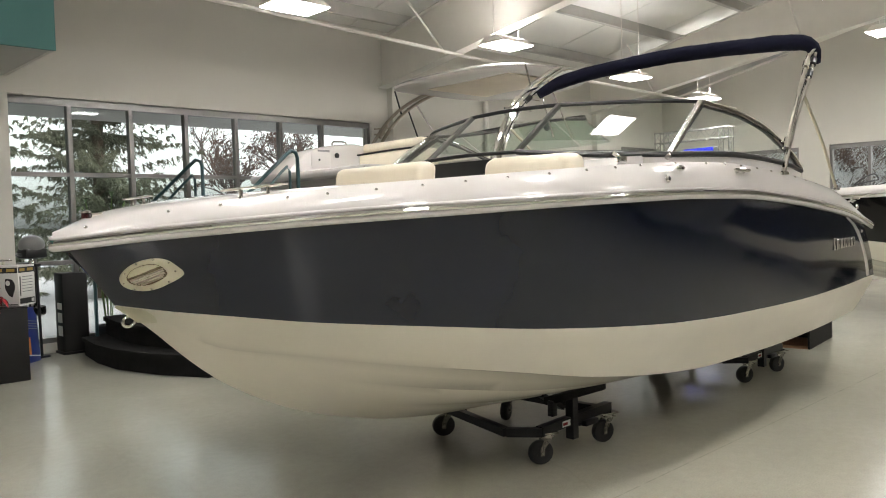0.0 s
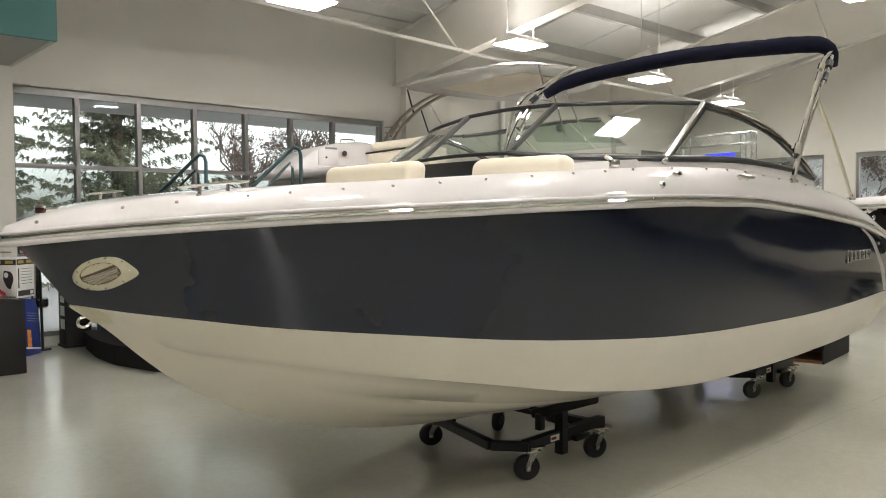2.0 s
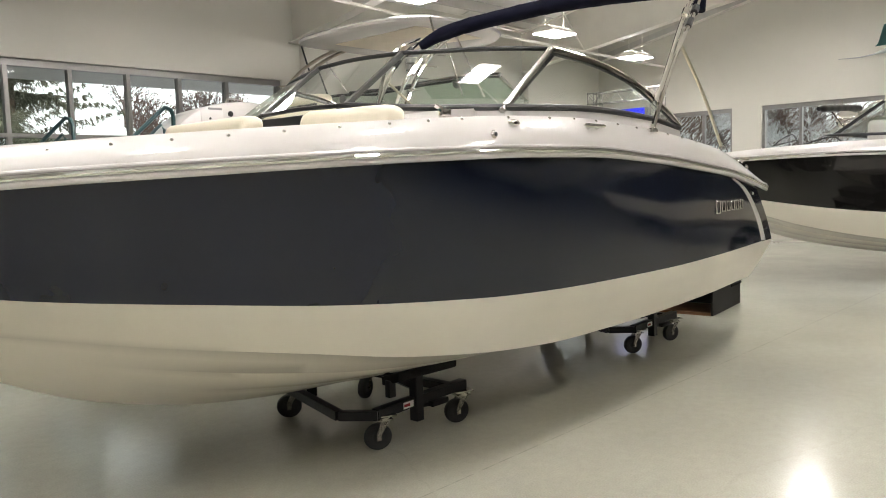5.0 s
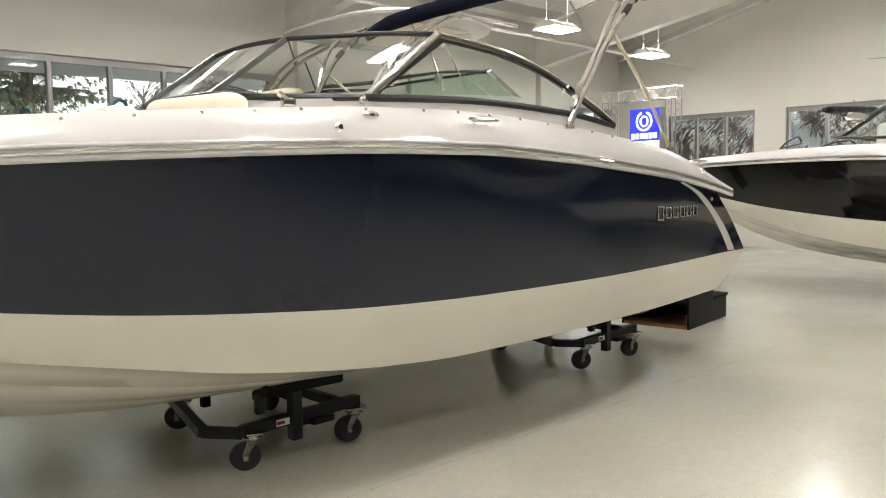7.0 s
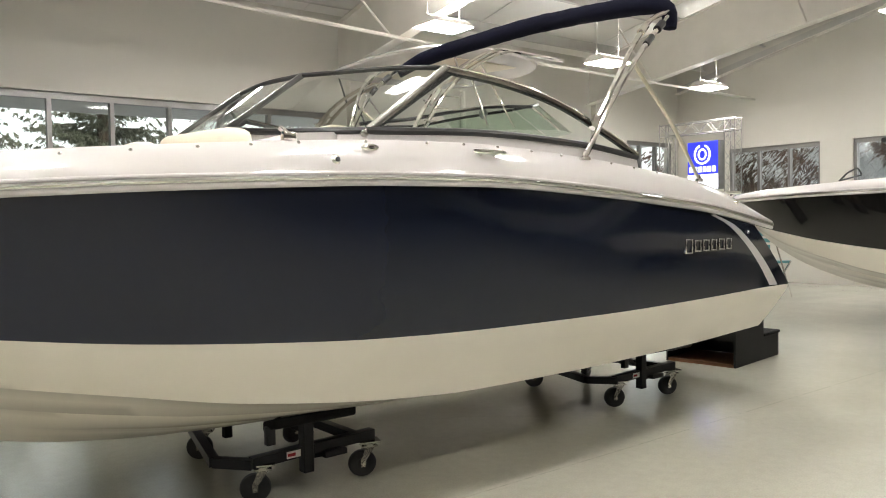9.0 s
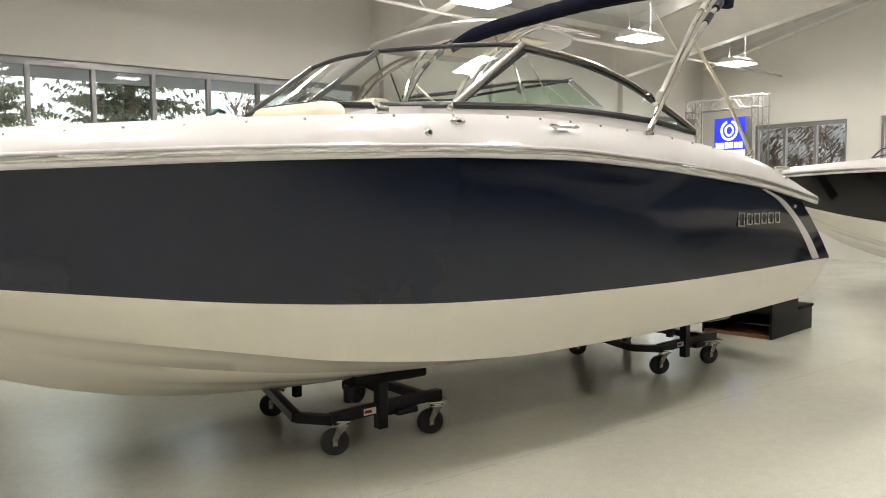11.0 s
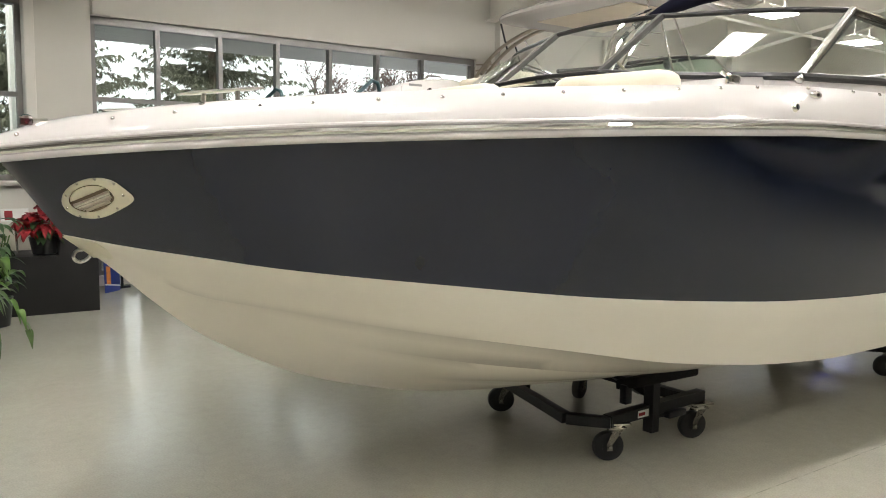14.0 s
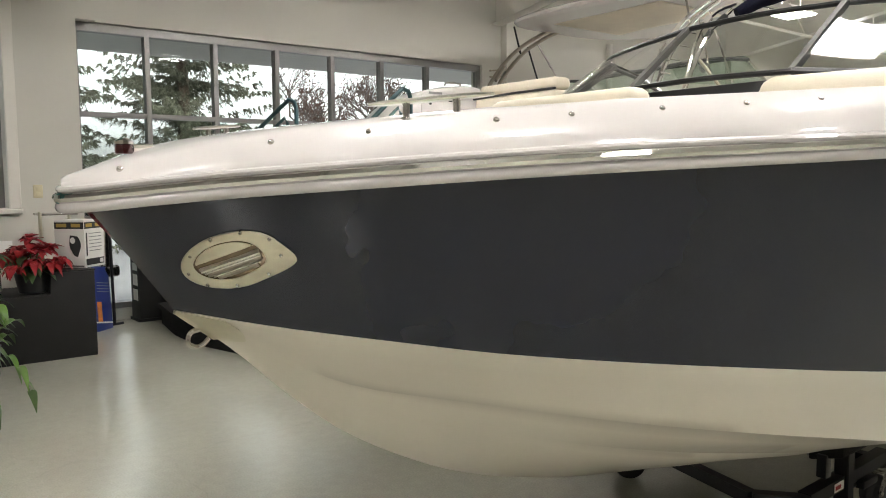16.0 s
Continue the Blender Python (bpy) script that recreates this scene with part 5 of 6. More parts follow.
for rr, dz in ((0.0, -0.05), (0.80, -0.055), (0.93, -0.06), (0.985, -0.045), (1.0, -0.012), (0.985, 0.012), (0.9, 0.05), (0.6, 0.10), (0.3, 0.12), (0.0, 0.125)):
    ring = []
    for j in range(n):
        q = 2 * math.pi * j / n
        cq, sq = math.cos(q), math.sin(q)
        ex, ey = (abs(cq) ** 0.7) * (1 if cq > 0 else -1), (abs(sq) ** 0.7) * (1 if sq > 0 else -1)
        ring.append((HX + 1.22 * ex * rr, HY + 1.32 * ey * rr, 3.46 + 0.8 * dz + 0.08 * (1 - (1.05 * ex * rr) ** 2 * 0.6) - 0.05))
    rws.append(ring)
sheet(bm, rws, close=True)
merge_close(bm, 0.001)
hard = part("hardtop", bm, GEL, cr, "white moulded hardtop")
part("underside_panel", boxes((6.7, 8.0, 3.6, 5.2, 3.425, 3.442), bevel=0.006), CREAM, hard, "cream headliner panel")
for y, mat, dx in ((5.72, BRONZE, 0.0), (3.15, CHROME, 0.0)):
    for off in (0.0, 0.15):
        bm = bmesh.new()
        tube(bm, arc_pts([(5.75 + off, y, 2.10), (6.1 + off, y, 2.72), (6.65 + off, y, 3.22), (7.35 + off, y * 0.97 + 0.1, 3.50), (8.3 + off, y * 0.95 + 0.2, 3.50)], 24), 0.026, 8)
        part("arch_tube", bm, mat, cr, "satin bronze arch tube" if mat is BRONZE else "chrome arch tube")
    bm = bmesh.new()
    for t in (2.78, 2.86):
        beam(bm, (6.08, y, t), (6.36, y, t + 0.03), 0.02, 0.02)
    tube(bm, [(6.15, y - 0.02, 2.74), (6.30, y - 0.02, 2.92)], 0.03, 8)
    part("arch_clamp", bm, mat, cr)
    bm = bmesh.new()
    tube(bm, [(6.5, y, 3.46), (6.62, y, 3.12)], 0.013, 6)
    part("strut", bm, BLACKTRIM if y > 4 else STEEL, cr)
    bm = bmesh.new()
    tube(bm, [(6.75, y, 3.22), (7.05, y, 2.55)], 0.012, 6)
    part("strut", bm, BLACKTRIM if y > 4 else STEEL, cr)
bm = bmesh.new()
for k in range(4):
    tube(bm, [(6.05 + 0.16 * k, 3.10, 2.55 + 0.15 * k), (6.22 + 0.16 * k, 3.10, 2.55 + 0.15 * k)], 0.010, 6)
part("ladder_rungs", bm, CHROME, cr)
# cruiser windshield: raked corner panes and a long low frame running aft
for s in (-1, 1):
    y0 = CY + s * 1.24
    top = arc_pts([(5.25, y0, 2.47), (5.95, y0, 2.57), (6.60, y0, 2.70), (7.20, y0, 2.80), (7.86, y0, 2.85)], 28)
    foot = arc_pts([(5.25, y0 - s * 0.03, 2.40), (5.95, y0 - s * 0.03, 2.44), (7.20, y0 - s * 0.02, 2.52), (8.37, y0, 2.58)], 28)
    nose = arc_pts([(7.86, y0, 2.85), (8.45, CY + s * 0.75, 2.98), (8.72, CY + s * 0.02, 3.02)], 12)
    nose_foot = arc_pts([(8.37, y0, 2.58), (9.15, CY + s * 0.75, 2.62), (9.45, CY + s * 0.02, 2.64)], 12)
    for lo, hi in ((foot[12:], top[12:]), (nose_foot, nose)):
        bm = bmesh.new()
        sheet(bm, [lo, hi])
        ob = part("windshield_pane", bm, GREENGLASS, cr, "green tinted windshield glass")
        ob.visible_shadow = False
    bm = bmesh.new()
    tube(bm, top, 0.022, 8)
    tube(bm, nose, 0.022, 8)
    part("windshield_frame", bm, BLACKTRIM, cr, "black windshield frame")
    bm = bmesh.new()
    tube(bm, [p + Vector((0, s * 0.016, 0.014)) for p in top[14:24]], 0.008, 6)
    part("trim_line", bm, CHROME, cr)
    part("corner_post", tube(bmesh.new(), [top[-1], foot[-1]], 0.014, 6), CHROME, cr)
    part("windshield_stay", tube(bmesh.new(), [(6.95, y0 + s * 0.06, 3.30), (7.55, y0, 2.56)], 0.012, 6), CHROME, cr)
    bm = bmesh.new()
    bmesh.ops.create_uvsphere(bm, u_segments=14, v_segments=8, radius=1.0, matrix=Matrix.Translation((7.12, y0 - s * 0.1, 2.72)) @ Matrix.Diagonal((0.06, 0.05, 0.07, 1)))
    part("spotlight", bm, PLASTIC, cr)
bm = bmesh.new()
rws = [[(x, y, z) for y in (CY - w, CY - w * 0.8, CY, CY + w * 0.8, CY + w)] for x, z, w in ((6.6, 2.20, 1.38), (6.9, 2.35, 1.40), (8.2, 2.42, 1.34), (9.3, 2.50, 0.9), (10.3, 2.44, 0.2))]
sheet(bm, rws)
part("cabin_top", bm, GEL, cr)
# blocks under the cruiser
for x in (5.4, 9.0):
    for y in (3.9, 5.0):
        b = thing("keel_block", "black painted timber keel block", "block", pose(x, y, 0), group="keel blocks")
        part("timber", boxes((-0.2, 0.2, -0.15, 0.15, 0, 0.45), bevel=0.01), BLACKPAINT, b)
        part("wedge", boxes((-0.18, 0.18, -0.13, 0.13, 0.452, 0.72), bevel=0.01), WOOD, b)


# ---------------------------------------------------------------- carpeted stairs to the cruiser
sr = thing("boarding_stairs", "black carpeted curved boarding stairs with teal handrails", "stairs")
for k in range(5):
    x0, z0, z1 = 0.26 * k, 0.0 if k == 0 else 0.004 + 0.22 * k, 0.22 * (k + 1)
    bm = bmesh.new()
    outline = [(2.02 + x0, 6.34), (1.90 + x0, 5.62), (1.89 + x0, 5.05), (2.04 + x0, 4.38), (2.30 + x0, 3.80), (3.9, 3.77), (3.9, 6.34)]
    for grow, za, zb in ((0.0, z0, z1 - 0.055), (0.03, z1 - 0.053, z1)):
        lo = [bm.verts.new((x - grow, y, za)) for x, y in outline]
        hi = [bm.verts.new((x - grow, y, zb)) for x, y in outline]
        for a in range(len(lo)):
            b = (a + 1) % len(lo)
            bm.faces.new((lo[a], lo[b], hi[b], hi[a]))
        bm.faces.new(hi)
        bm.faces.new(lo[::-1])
    part("step", bm, CARPET, sr)
def handrail(top, foot, knee):
    """A tube rail from a low post up along the curved stair, with a thinner rail under it."""
    top, foot = Vector(top), Vector(foot)
    k = Vector((foot.x, foot.y, knee))
    run = (k - top)
    flat = Vector((run.x, run.y, 0)).normalized()
    near_top, near_knee = top + run * 0.07 + Vector((0, 0, 0.005)), top + run * 0.93
    end = top - flat * 0.06
    bm = bmesh.new()
    tube(bm, [foot, k - Vector((0, 0, 0.12)), near_knee, near_top, top, end - Vector((0, 0, 0.02)), end - flat * 0.02 - Vector((0, 0, 0.08)), (end.x - 0.02 * flat.x, end.y - 0.02 * flat.y, 1.10)], 0.021, 10)
    part("handrail", bm, RAIL, sr, "dark teal tube handrail")
    bm = bmesh.new()
    low = top + flat * 0.05 - Vector((0, 0, 0.17))
    tube(bm, [k - Vector((0, 0, 0.22)), low + run * 0.08, low, low - flat * 0.03 - Vector((0, 0, 0.05)), (low.x - 0.03 * flat.x, low.y - 0.03 * flat.y, 1.10)], 0.016, 8)
    part("lower_rail", bm, RAIL, sr)


handrail((2.875, 5.03, 2.255), (2.14, 6.25, 0.22), 1.13)
handrail((3.385, 3.86, 2.285), (2.56, 3.90, 0.22), 1.55)


# ---------------------------------------------------------------- display corner
cab = thing("display_pedestal", "black stepped display pedestal standing on the floor", "pedestal")
bm = bmesh.new()
outline = [(-0.75, 0.0), (1.09, 0.0), (1.09, 0.733), (0.746, 0.733), (0.746, 0.548), (-0.75, 0.548)]
front = [bm.verts.new((x, 5.20, z)) for x, z in outline]
rear = [bm.verts.new((x, 5.85, z)) for x, z in outline]
bm.faces.new(front)
bm.faces.new(rear[::-1])
for k in range(6):
    bm.faces.new((front[k], front[(k + 1) % 6], rear[(k + 1) % 6], rear[k]))
bmesh.ops.bevel(bm, geom=bm.edges[:], offset=0.006, segments=2, profile=0.5, affect="EDGES")
part("stepped_block", bm, BLACKPAINT, cab)
part("top_board", boxes((-0.752, 0.742, 5.194, 5.85, 0.5485, 0.5605), bevel=0.003), BLACKPAINT, cab)
part("top_board", boxes((0.744, 1.094, 5.194, 5.85, 0.7335, 0.7455), bevel=0.003), BLACKPAINT, cab)
part("back_board", boxes((-0.752, 1.092, 5.851, 5.863, 0.0, 0.56), bevel=0.003), BLACKPAINT, cab)

bx = thing("product_box", "white cardboard product box with black and gold print", "box", pose(1.045, 5.30, 0.746, 0, 0, 42) @ Matrix.Diagonal((1.09, 1.09, 1.0, 1)))
part("carton", boxes((0, 0.26, 0, 0.26, 0, 0.41), bevel=0.003), CARD, bx)
for (x0, x1, y0, y1, z0, z1), mat, nm in (((0.004, 0.256, -0.002, -0.0005, 0.335, 0.392), INK, "print_band"), ((0.02, 0.10, -0.0035, -0.0022, 0.35, 0.38), GOLD, "gold_bar"), ((0.14, 0.23, -0.0035, -0.0022, 0.35, 0.38), GOLD, "gold_bar"),
        ((0.016, 0.244, -0.002, -0.0005, 0.02, 0.075), INK, "print_band"), ((0.19, 0.235, -0.0035, -0.0022, 0.03, 0.065), CARD, "code_patch"), ((0.02, 0.035, -0.002, -0.0005, 0.10, 0.30), INK, "print_bar")):
    part(nm, boxes((x0, x1, y0, y1, z0, z1)), mat, bx, smooth=False)
for z in (0.14, 0.17, 0.20, 0.23, 0.26, 0.29):
    part("text_bar", boxes((0.06, 0.22, -0.0018, -0.0005, z, z + 0.006)), PLASTIC, bx, smooth=False)
for (x0, x1, y0, y1, z0, z1), mat, nm in (((-0.002, -0.0005, 0.004, 0.256, 0.335, 0.392), INK, "print_band"), ((-0.0035, -0.0022, 0.03, 0.11, 0.35, 0.38), GOLD, "gold_bar"), ((-0.0035, -0.0022, 0.15, 0.24, 0.35, 0.38), GOLD, "gold_bar"), ((-0.002, -0.0005, 0.01, 0.19, 0.01, 0.02), INK, "print_bar")):
    part(nm, boxes((x0, x1, y0, y1, z0, z1)), mat, bx, smooth=False)
bm = bmesh.new()
pts = arc_pts([(-0.003, 0.06, 0.09), (-0.003, 0.03, 0.20), (-0.003, 0.06, 0.27), (-0.003, 0.12, 0.28), (-0.003, 0.13, 0.20), (-0.003, 0.10, 0.12), (-0.003, 0.08, 0.09)], 24)
bm.faces.new([bm.verts.new(p) for p in pts[:-1]])
part("printed_motor", bm, INK, bx, "black printed product shape", smooth=False)
bm = bmesh.new()
bm.faces.new([bm.verts.new((-0.0045, 0.10 + 0.022 * math.cos(q), 0.235 + 0.028 * math.sin(q))) for q in [2 * math.pi * k / 14 for k in range(14)]])
part("printed_ring", bm, CARD, bx, smooth=False)

rk = thing("wire_rack", "small chrome wire rack on the display pedestal", "rack", pose(0.76, 5.55, 0.561))
for x, y in ((0, 0), (0.04, 0.22), (0.28, 0.22)):
    part("post", tube(bmesh.new(), [(x, y, 0), (x, y, 0.66)], 0.014, 8), NICKEL, rk)
part("shelf", boxes((-0.01, 0.30, -0.01, 0.24, 0.635, 0.65), bevel=0.003), STEEL, rk)

br = thing("brochure_board", "blue printed poster board leaning on the pedestal", "poster", pose(1.36, 6.26, 0.004, -9, 9, 40))
part("board", boxes((0, 0.26, 0, 0.008, 0, 0.66), bevel=0.002), BLUE, br)
part("print_patch", boxes((0.03, 0.10, -0.002, -0.0005, 0.10, 0.30)), FLAME, br, "orange printed patch", smooth=False)
part("print_line", boxes((0.0, 0.26, -0.002, -0.0005, 0.085, 0.10)), CARD, br, smooth=False)
for z in (0.40, 0.43, 0.46, 0.49):
    part("text_bar", boxes((0.05, 0.24, -0.002, -0.0005, z, z + 0.008)), CARPAINT, br, smooth=False)

cd = thing("price_card", "small white card with a red mark", "card", pose(0.30, 5.45, 0.58, -8, 0, 5))
part("card", boxes((0, 0.24, 0, 0.006, 0.30, 0.42)), CARD, cd, smooth=False)
part("red_mark", boxes((0.03, 0.10, -0.002, -0.0005, 0.31, 0.40)), RED, cd, smooth=False)
part("stand", boxes((0.11, 0.13, 0.008, 0.014, 0.0, 0.34)), STEEL, cd, smooth=False)

pd = thing("black_pedestal", "tall black display pedestal before the windows", "pedestal", pose(1.87, 6.56, 0, 0, 0, 0))
part("column", boxes((0.0, 0.29, 0, 0.28, 0.03, 0.98), bevel=0.006), BLACKPAINT, pd)
part("base", boxes((-0.02, 0.31, -0.02, 0.28, 0, 0.03), bevel=0.004), BLACKPAINT, pd)
for k, (a, b) in enumerate(((0.22, 0.34), (0.38, 0.50), (0.54, 0.62))):
    part("letter_bar", boxes((-0.003, -0.0005, 0.05, 0.20, a, b)), CARD, pd, "plain white letter bar", smooth=False)

om = thing("outboard_motor", "grey and black outboard motor on a stand", "motor", pose(1.56, 6.58, 0, 0, 0, 20))
bm = bmesh.new()
bmesh.ops.create_uvsphere(bm, u_segments=20, v_segments=12, radius=1.0, matrix=Matrix.Translation((0, 0, 1.34)) @ Matrix.Diagonal((0.16, 0.11, 0.11, 1)))
part("cowling", bm, PLASTIC, om, "grey rounded cowling")
part("lower_cowling", boxes((-0.14, 0.14, -0.09, 0.09, 1.18, 1.30), bevel=0.03), BLACKTRIM, om)
part("shaft", boxes((-0.03, 0.05, -0.03, 0.03, 0.62, 1.20), bevel=0.012), STEEL, om)
part("gearcase", boxes((-0.12, 0.14, -0.035, 0.035, 0.50, 0.62), bevel=0.03), STEEL, om)
part("tiller", tube(bmesh.new(), [(-0.12, 0, 1.22), (-0.34, 0.02, 1.27)], 0.018, 8), BLACKTRIM, om)
bm = bmesh.new()
for y in (-0.09, 0.09):
    tube(bm, [(-0.07, y, 0.02), (0.10, y, 0.02)], 0.014, 8)
    tube(bm, [(0.0, y * 0.7, 1.12), (0.0, y, 0.02)], 0.016, 8)
tube(bm, [(0, -0.12, 1.10), (0, 0.12, 1.10)], 0.02, 8)
part("stand", bm, DOLLYPAINT, om)


# ---------------------------------------------------------------- plants
def leaf_rows(base, heading, length, width, rise, droop, fold=0.25, n=7):
    """A long leaf that rises, arches over and hangs."""
    d = Vector((math.cos(heading), math.sin(heading), 0))
    s = Vector((-d.y, d.x, 0))
    rows = []
    for k in range(n + 1):
        t = k / n
        c = Vector(base) + d * length * (t - 0.18 * t * t) + Vector((0, 0, rise * t - droop * t * t))
        w = width * math.sin(math.pi * min(1, 0.06 + 0.94 * t) ** 0.75) * 0.5 + 0.002
        rows.append([c - s * w + Vector((0, 0, fold * w)), c, c + s * w + Vector((0, 0, fold * w))])
    return rows


rng = random.Random(5)
pl = thing("potted_plant", "green leafy plant in a teal glazed pot", "plant", pose(-0.25, 3.62, 0))
bm = bmesh.new()
lathe(bm, [(0.12, 0.0), (0.15, 0.02), (0.19, 0.24), (0.205, 0.29), (0.20, 0.30), (0.175, 0.29), (0.165, 0.25)], 28)
part("pot", bm, POT, pl, "teal glazed pot")
bm = bmesh.new()
lathe(bm, [(0.168, 0.255), (0.1, 0.262), (0.02, 0.268)], 20)
part("soil", bm, SOIL, pl)
def leaf_on(parent, mat, head, a, length, width, rise, droop, name="leaf"):
    bm = bmesh.new()
    sheet(bm, leaf_rows(head, a, length, width, rise, droop, fold=0.35, n=7))
    return part(name, bm, mat, parent)


for k in range(120):
    a = rng.uniform(0, 2 * math.pi)
    u = rng.uniform(-0.25, 1.0)
    ring = math.sqrt(max(0.0, 1 - u * u)) * rng.uniform(0.45, 1.0)
    foot = Vector((0.06 * math.cos(a), 0.06 * math.sin(a), 0.26))
    head = Vector((0.07 + 0.35 * ring * math.cos(a), 0.30 * ring * math.sin(a), 0.52 + 0.37 * u))
    bm = bmesh.new()
    tube(bm, arc_pts([foot, foot.lerp(head, 0.5) + Vector((-0.03 * math.cos(a), -0.03 * math.sin(a), 0.05)), head], 5), 0.0035, 5)
    part("stalk", bm, STALK, pl)
    leaf_on(pl, LEAF, head, a + rng.uniform(-0.9, 0.9), rng.uniform(0.12, 0.20), rng.uniform(0.065, 0.10), rng.uniform(0.0, 0.10), rng.uniform(0.06, 0.20))
for a, reach in ((-0.35, 0.52), (-0.9, 0.42), (-2.2, 0.46)):
    pts = arc_pts([(0.05 * math.cos(a), 0.05 * math.sin(a), 0.28), (0.5 * reach * math.cos(a), 0.5 * reach * math.sin(a), 0.50), (0.85 * reach * math.cos(a), 0.85 * reach * math.sin(a), 0.40), (reach * math.cos(a), reach * math.sin(a), 0.20)], 14)
    bm = bmesh.new()
    tube(bm, pts, 0.004, 5)
    part("trailing_stem", bm, STALK, pl)
    for k in (7, 9, 11, 13, 14):
        leaf_on(pl, LEAF, pts[k], a + rng.uniform(-0.9, 0.9), rng.uniform(0.06, 0.12), 0.055, 0.0, rng.uniform(0.10, 0.20))

pn = thing("poinsettia", "red poinsettia in a dark pot on the pedestal", "plant", pose(0.64, 5.37, 0.561) @ Matrix.Diagonal((1.18, 1.18, 1.04, 1)))
bm = bmesh.new()
lathe(bm, [(0.075, 0.0), (0.09, 0.01), (0.115, 0.16), (0.11, 0.165), (0.095, 0.15)], 22)
part("pot", bm, BLACKTRIM, pn, "dark foil pot")
bm = bmesh.new()
for k in range(7):
    a = 2 * math.pi * k / 7
    tube(bm, [(0.02 * math.cos(a), 0.02 * math.sin(a), 0.12), (0.10 * math.cos(a), 0.10 * math.sin(a), 0.34)], 0.005, 5)
part("stems", bm, STALK, pn)
for k in range(22):
    a = rng.uniform(0, 2 * math.pi)
    leaf_on(pn, DARKLEAF, (0.05 * math.cos(a), 0.05 * math.sin(a), rng.uniform(0.16, 0.30)), a, rng.uniform(0.14, 0.22), 0.08, 0.05, 0.12)
for c in range(19):
    ca = 2 * math.pi * c / 9 + 0.4
    far = (0.11 if c % 2 else 0.18) * rng.uniform(0.85, 1.1) if c else 0.0
    cx, cy, cz = far * math.cos(ca), far * math.sin(ca), (0.42 if c == 0 else 0.46 - 1.2 * far) + rng.uniform(-0.05, 0.04)
    for ring, (count, reach, lift) in enumerate(((7, 0.115, 0.02), (6, 0.075, 0.045))):
        for k in range(count):
            a = 2 * math.pi * (k + 0.5 * ring) / count + rng.uniform(-0.3, 0.3)
            leaf_on(pn, RED, (cx, cy, cz + 0.012 * ring), a, reach * rng.uniform(0.8, 1.2), rng.uniform(0.045, 0.062), lift + rng.uniform(-0.02, 0.03), rng.uniform(0.02, 0.07) + (0.06 if far > 0.16 else 0.0), "bract")

dp = thing("dark_shrub", "dark green leafy pot plant behind the pedestal", "plant", pose(0.14, 4.80, 0))
bm = bmesh.new()
lathe(bm, [(0.11, 0.0), (0.13, 0.01), (0.16, 0.26), (0.15, 0.265), (0.14, 0.24)], 22)
part("pot", bm, BLACKTRIM, dp)
bm = bmesh.new()
for k in range(9):
    a = 2 * math.pi * k / 9
    tube(bm, [(0, 0, 0.2), (0.06 * math.cos(a), 0.06 * math.sin(a), 0.5), (0.15 * math.cos(a), 0.15 * math.sin(a), 0.8)], 0.006, 5)
part("stems", bm, STALK, dp)
for k in range(70):
    a, h = rng.uniform(0, 2 * math.pi), rng.uniform(0.35, 1.02)
    bm = bmesh.new()
    sheet(bm, leaf_rows((0.1 * math.cos(a), 0.1 * math.sin(a), h), a, rng.uniform(0.12, 0.22), rng.uniform(0.05, 0.08), 0.05, 0.12, n=5))
    part("leaf", bm, DARKLEAF, dp)


wp = thing("window_plant", "tall dark green potted plant before the windows", "plant", pose(2.42, 6.60, 0))
bm = bmesh.new()
lathe(bm, [(0.12, 0.0), (0.14, 0.01), (0.15, 0.30), (0.14, 0.305), (0.13, 0.28)], 22)
part("pot", bm, BLACKTRIM, wp)
for k in range(9):
    a = 2 * math.pi * k / 9
    tip = Vector((0.26 * math.cos(a), 0.16 * math.sin(a), 1.55 + 0.45 * rng.random()))
    stem = arc_pts([(0.03 * math.cos(a), 0.03 * math.sin(a), 0.25), tip * 0.55 + Vector((0, 0, 0.35)), tip], 10)
    part("stem", tube(bmesh.new(), stem, 0.006, 5), STALK, wp)
    for j in range(14):
        q = stem[4 + j % 7]
        leaf_on(wp, DARKLEAF, q, rng.uniform(0, 2 * math.pi), rng.uniform(0.09, 0.16), rng.uniform(0.035, 0.06), rng.uniform(0.0, 0.08), rng.uniform(0.03, 0.12))


# ---------------------------------------------------------------- far corner: truss, lit sign, wall fish
tr = thing("truss_arch", "aluminium lattice truss arch around the sign", "truss", pose(14.2, 4.85, 0))
def lattice(bm, a, b, w, n):
    a, b = Vector(a), Vector(b)
    t = (b - a).normalized()
    u = Vector((1, 0, 0))
    v = t.cross(u).normalized()
    offs = [u * w / 2 + v * w / 2, u * w / 2 - v * w / 2, -u * w / 2 - v * w / 2, -u * w / 2 + v * w / 2]
    for o in offs:
        tube(bm, [a + o, b + o], 0.012, 6)
    for k in range(n):
        p, q = a.lerp(b, k / n), a.lerp(b, (k + 1) / n)
        for i in range(4):
            o1, o2 = (offs[i], offs[(i + 1) % 4]) if k % 2 else (offs[(i + 1) % 4], offs[i])
            tube(bm, [p + o1, q + o2], 0.006, 5)


for nm, a, b, k in (("truss_post", (0, 0.85, 0), (0, 0.85, 3.25), 16), ("truss_post", (0, -0.62, 0), (0, -0.62, 3.25), 16), ("truss_beam", (0, 0.98, 3.12), (0, -0.75, 3.12), 9)):
    bm = bmesh.new()
    lattice(bm, a, b, 0.22, k)
    part(nm, bm, TRUSS, tr)
for y in (0.85, -0.62):
    part("base_plate", boxes((-0.3, 0.3, y - 0.3, y + 0.3, 0, 0.012)), STEEL, tr, smooth=False)

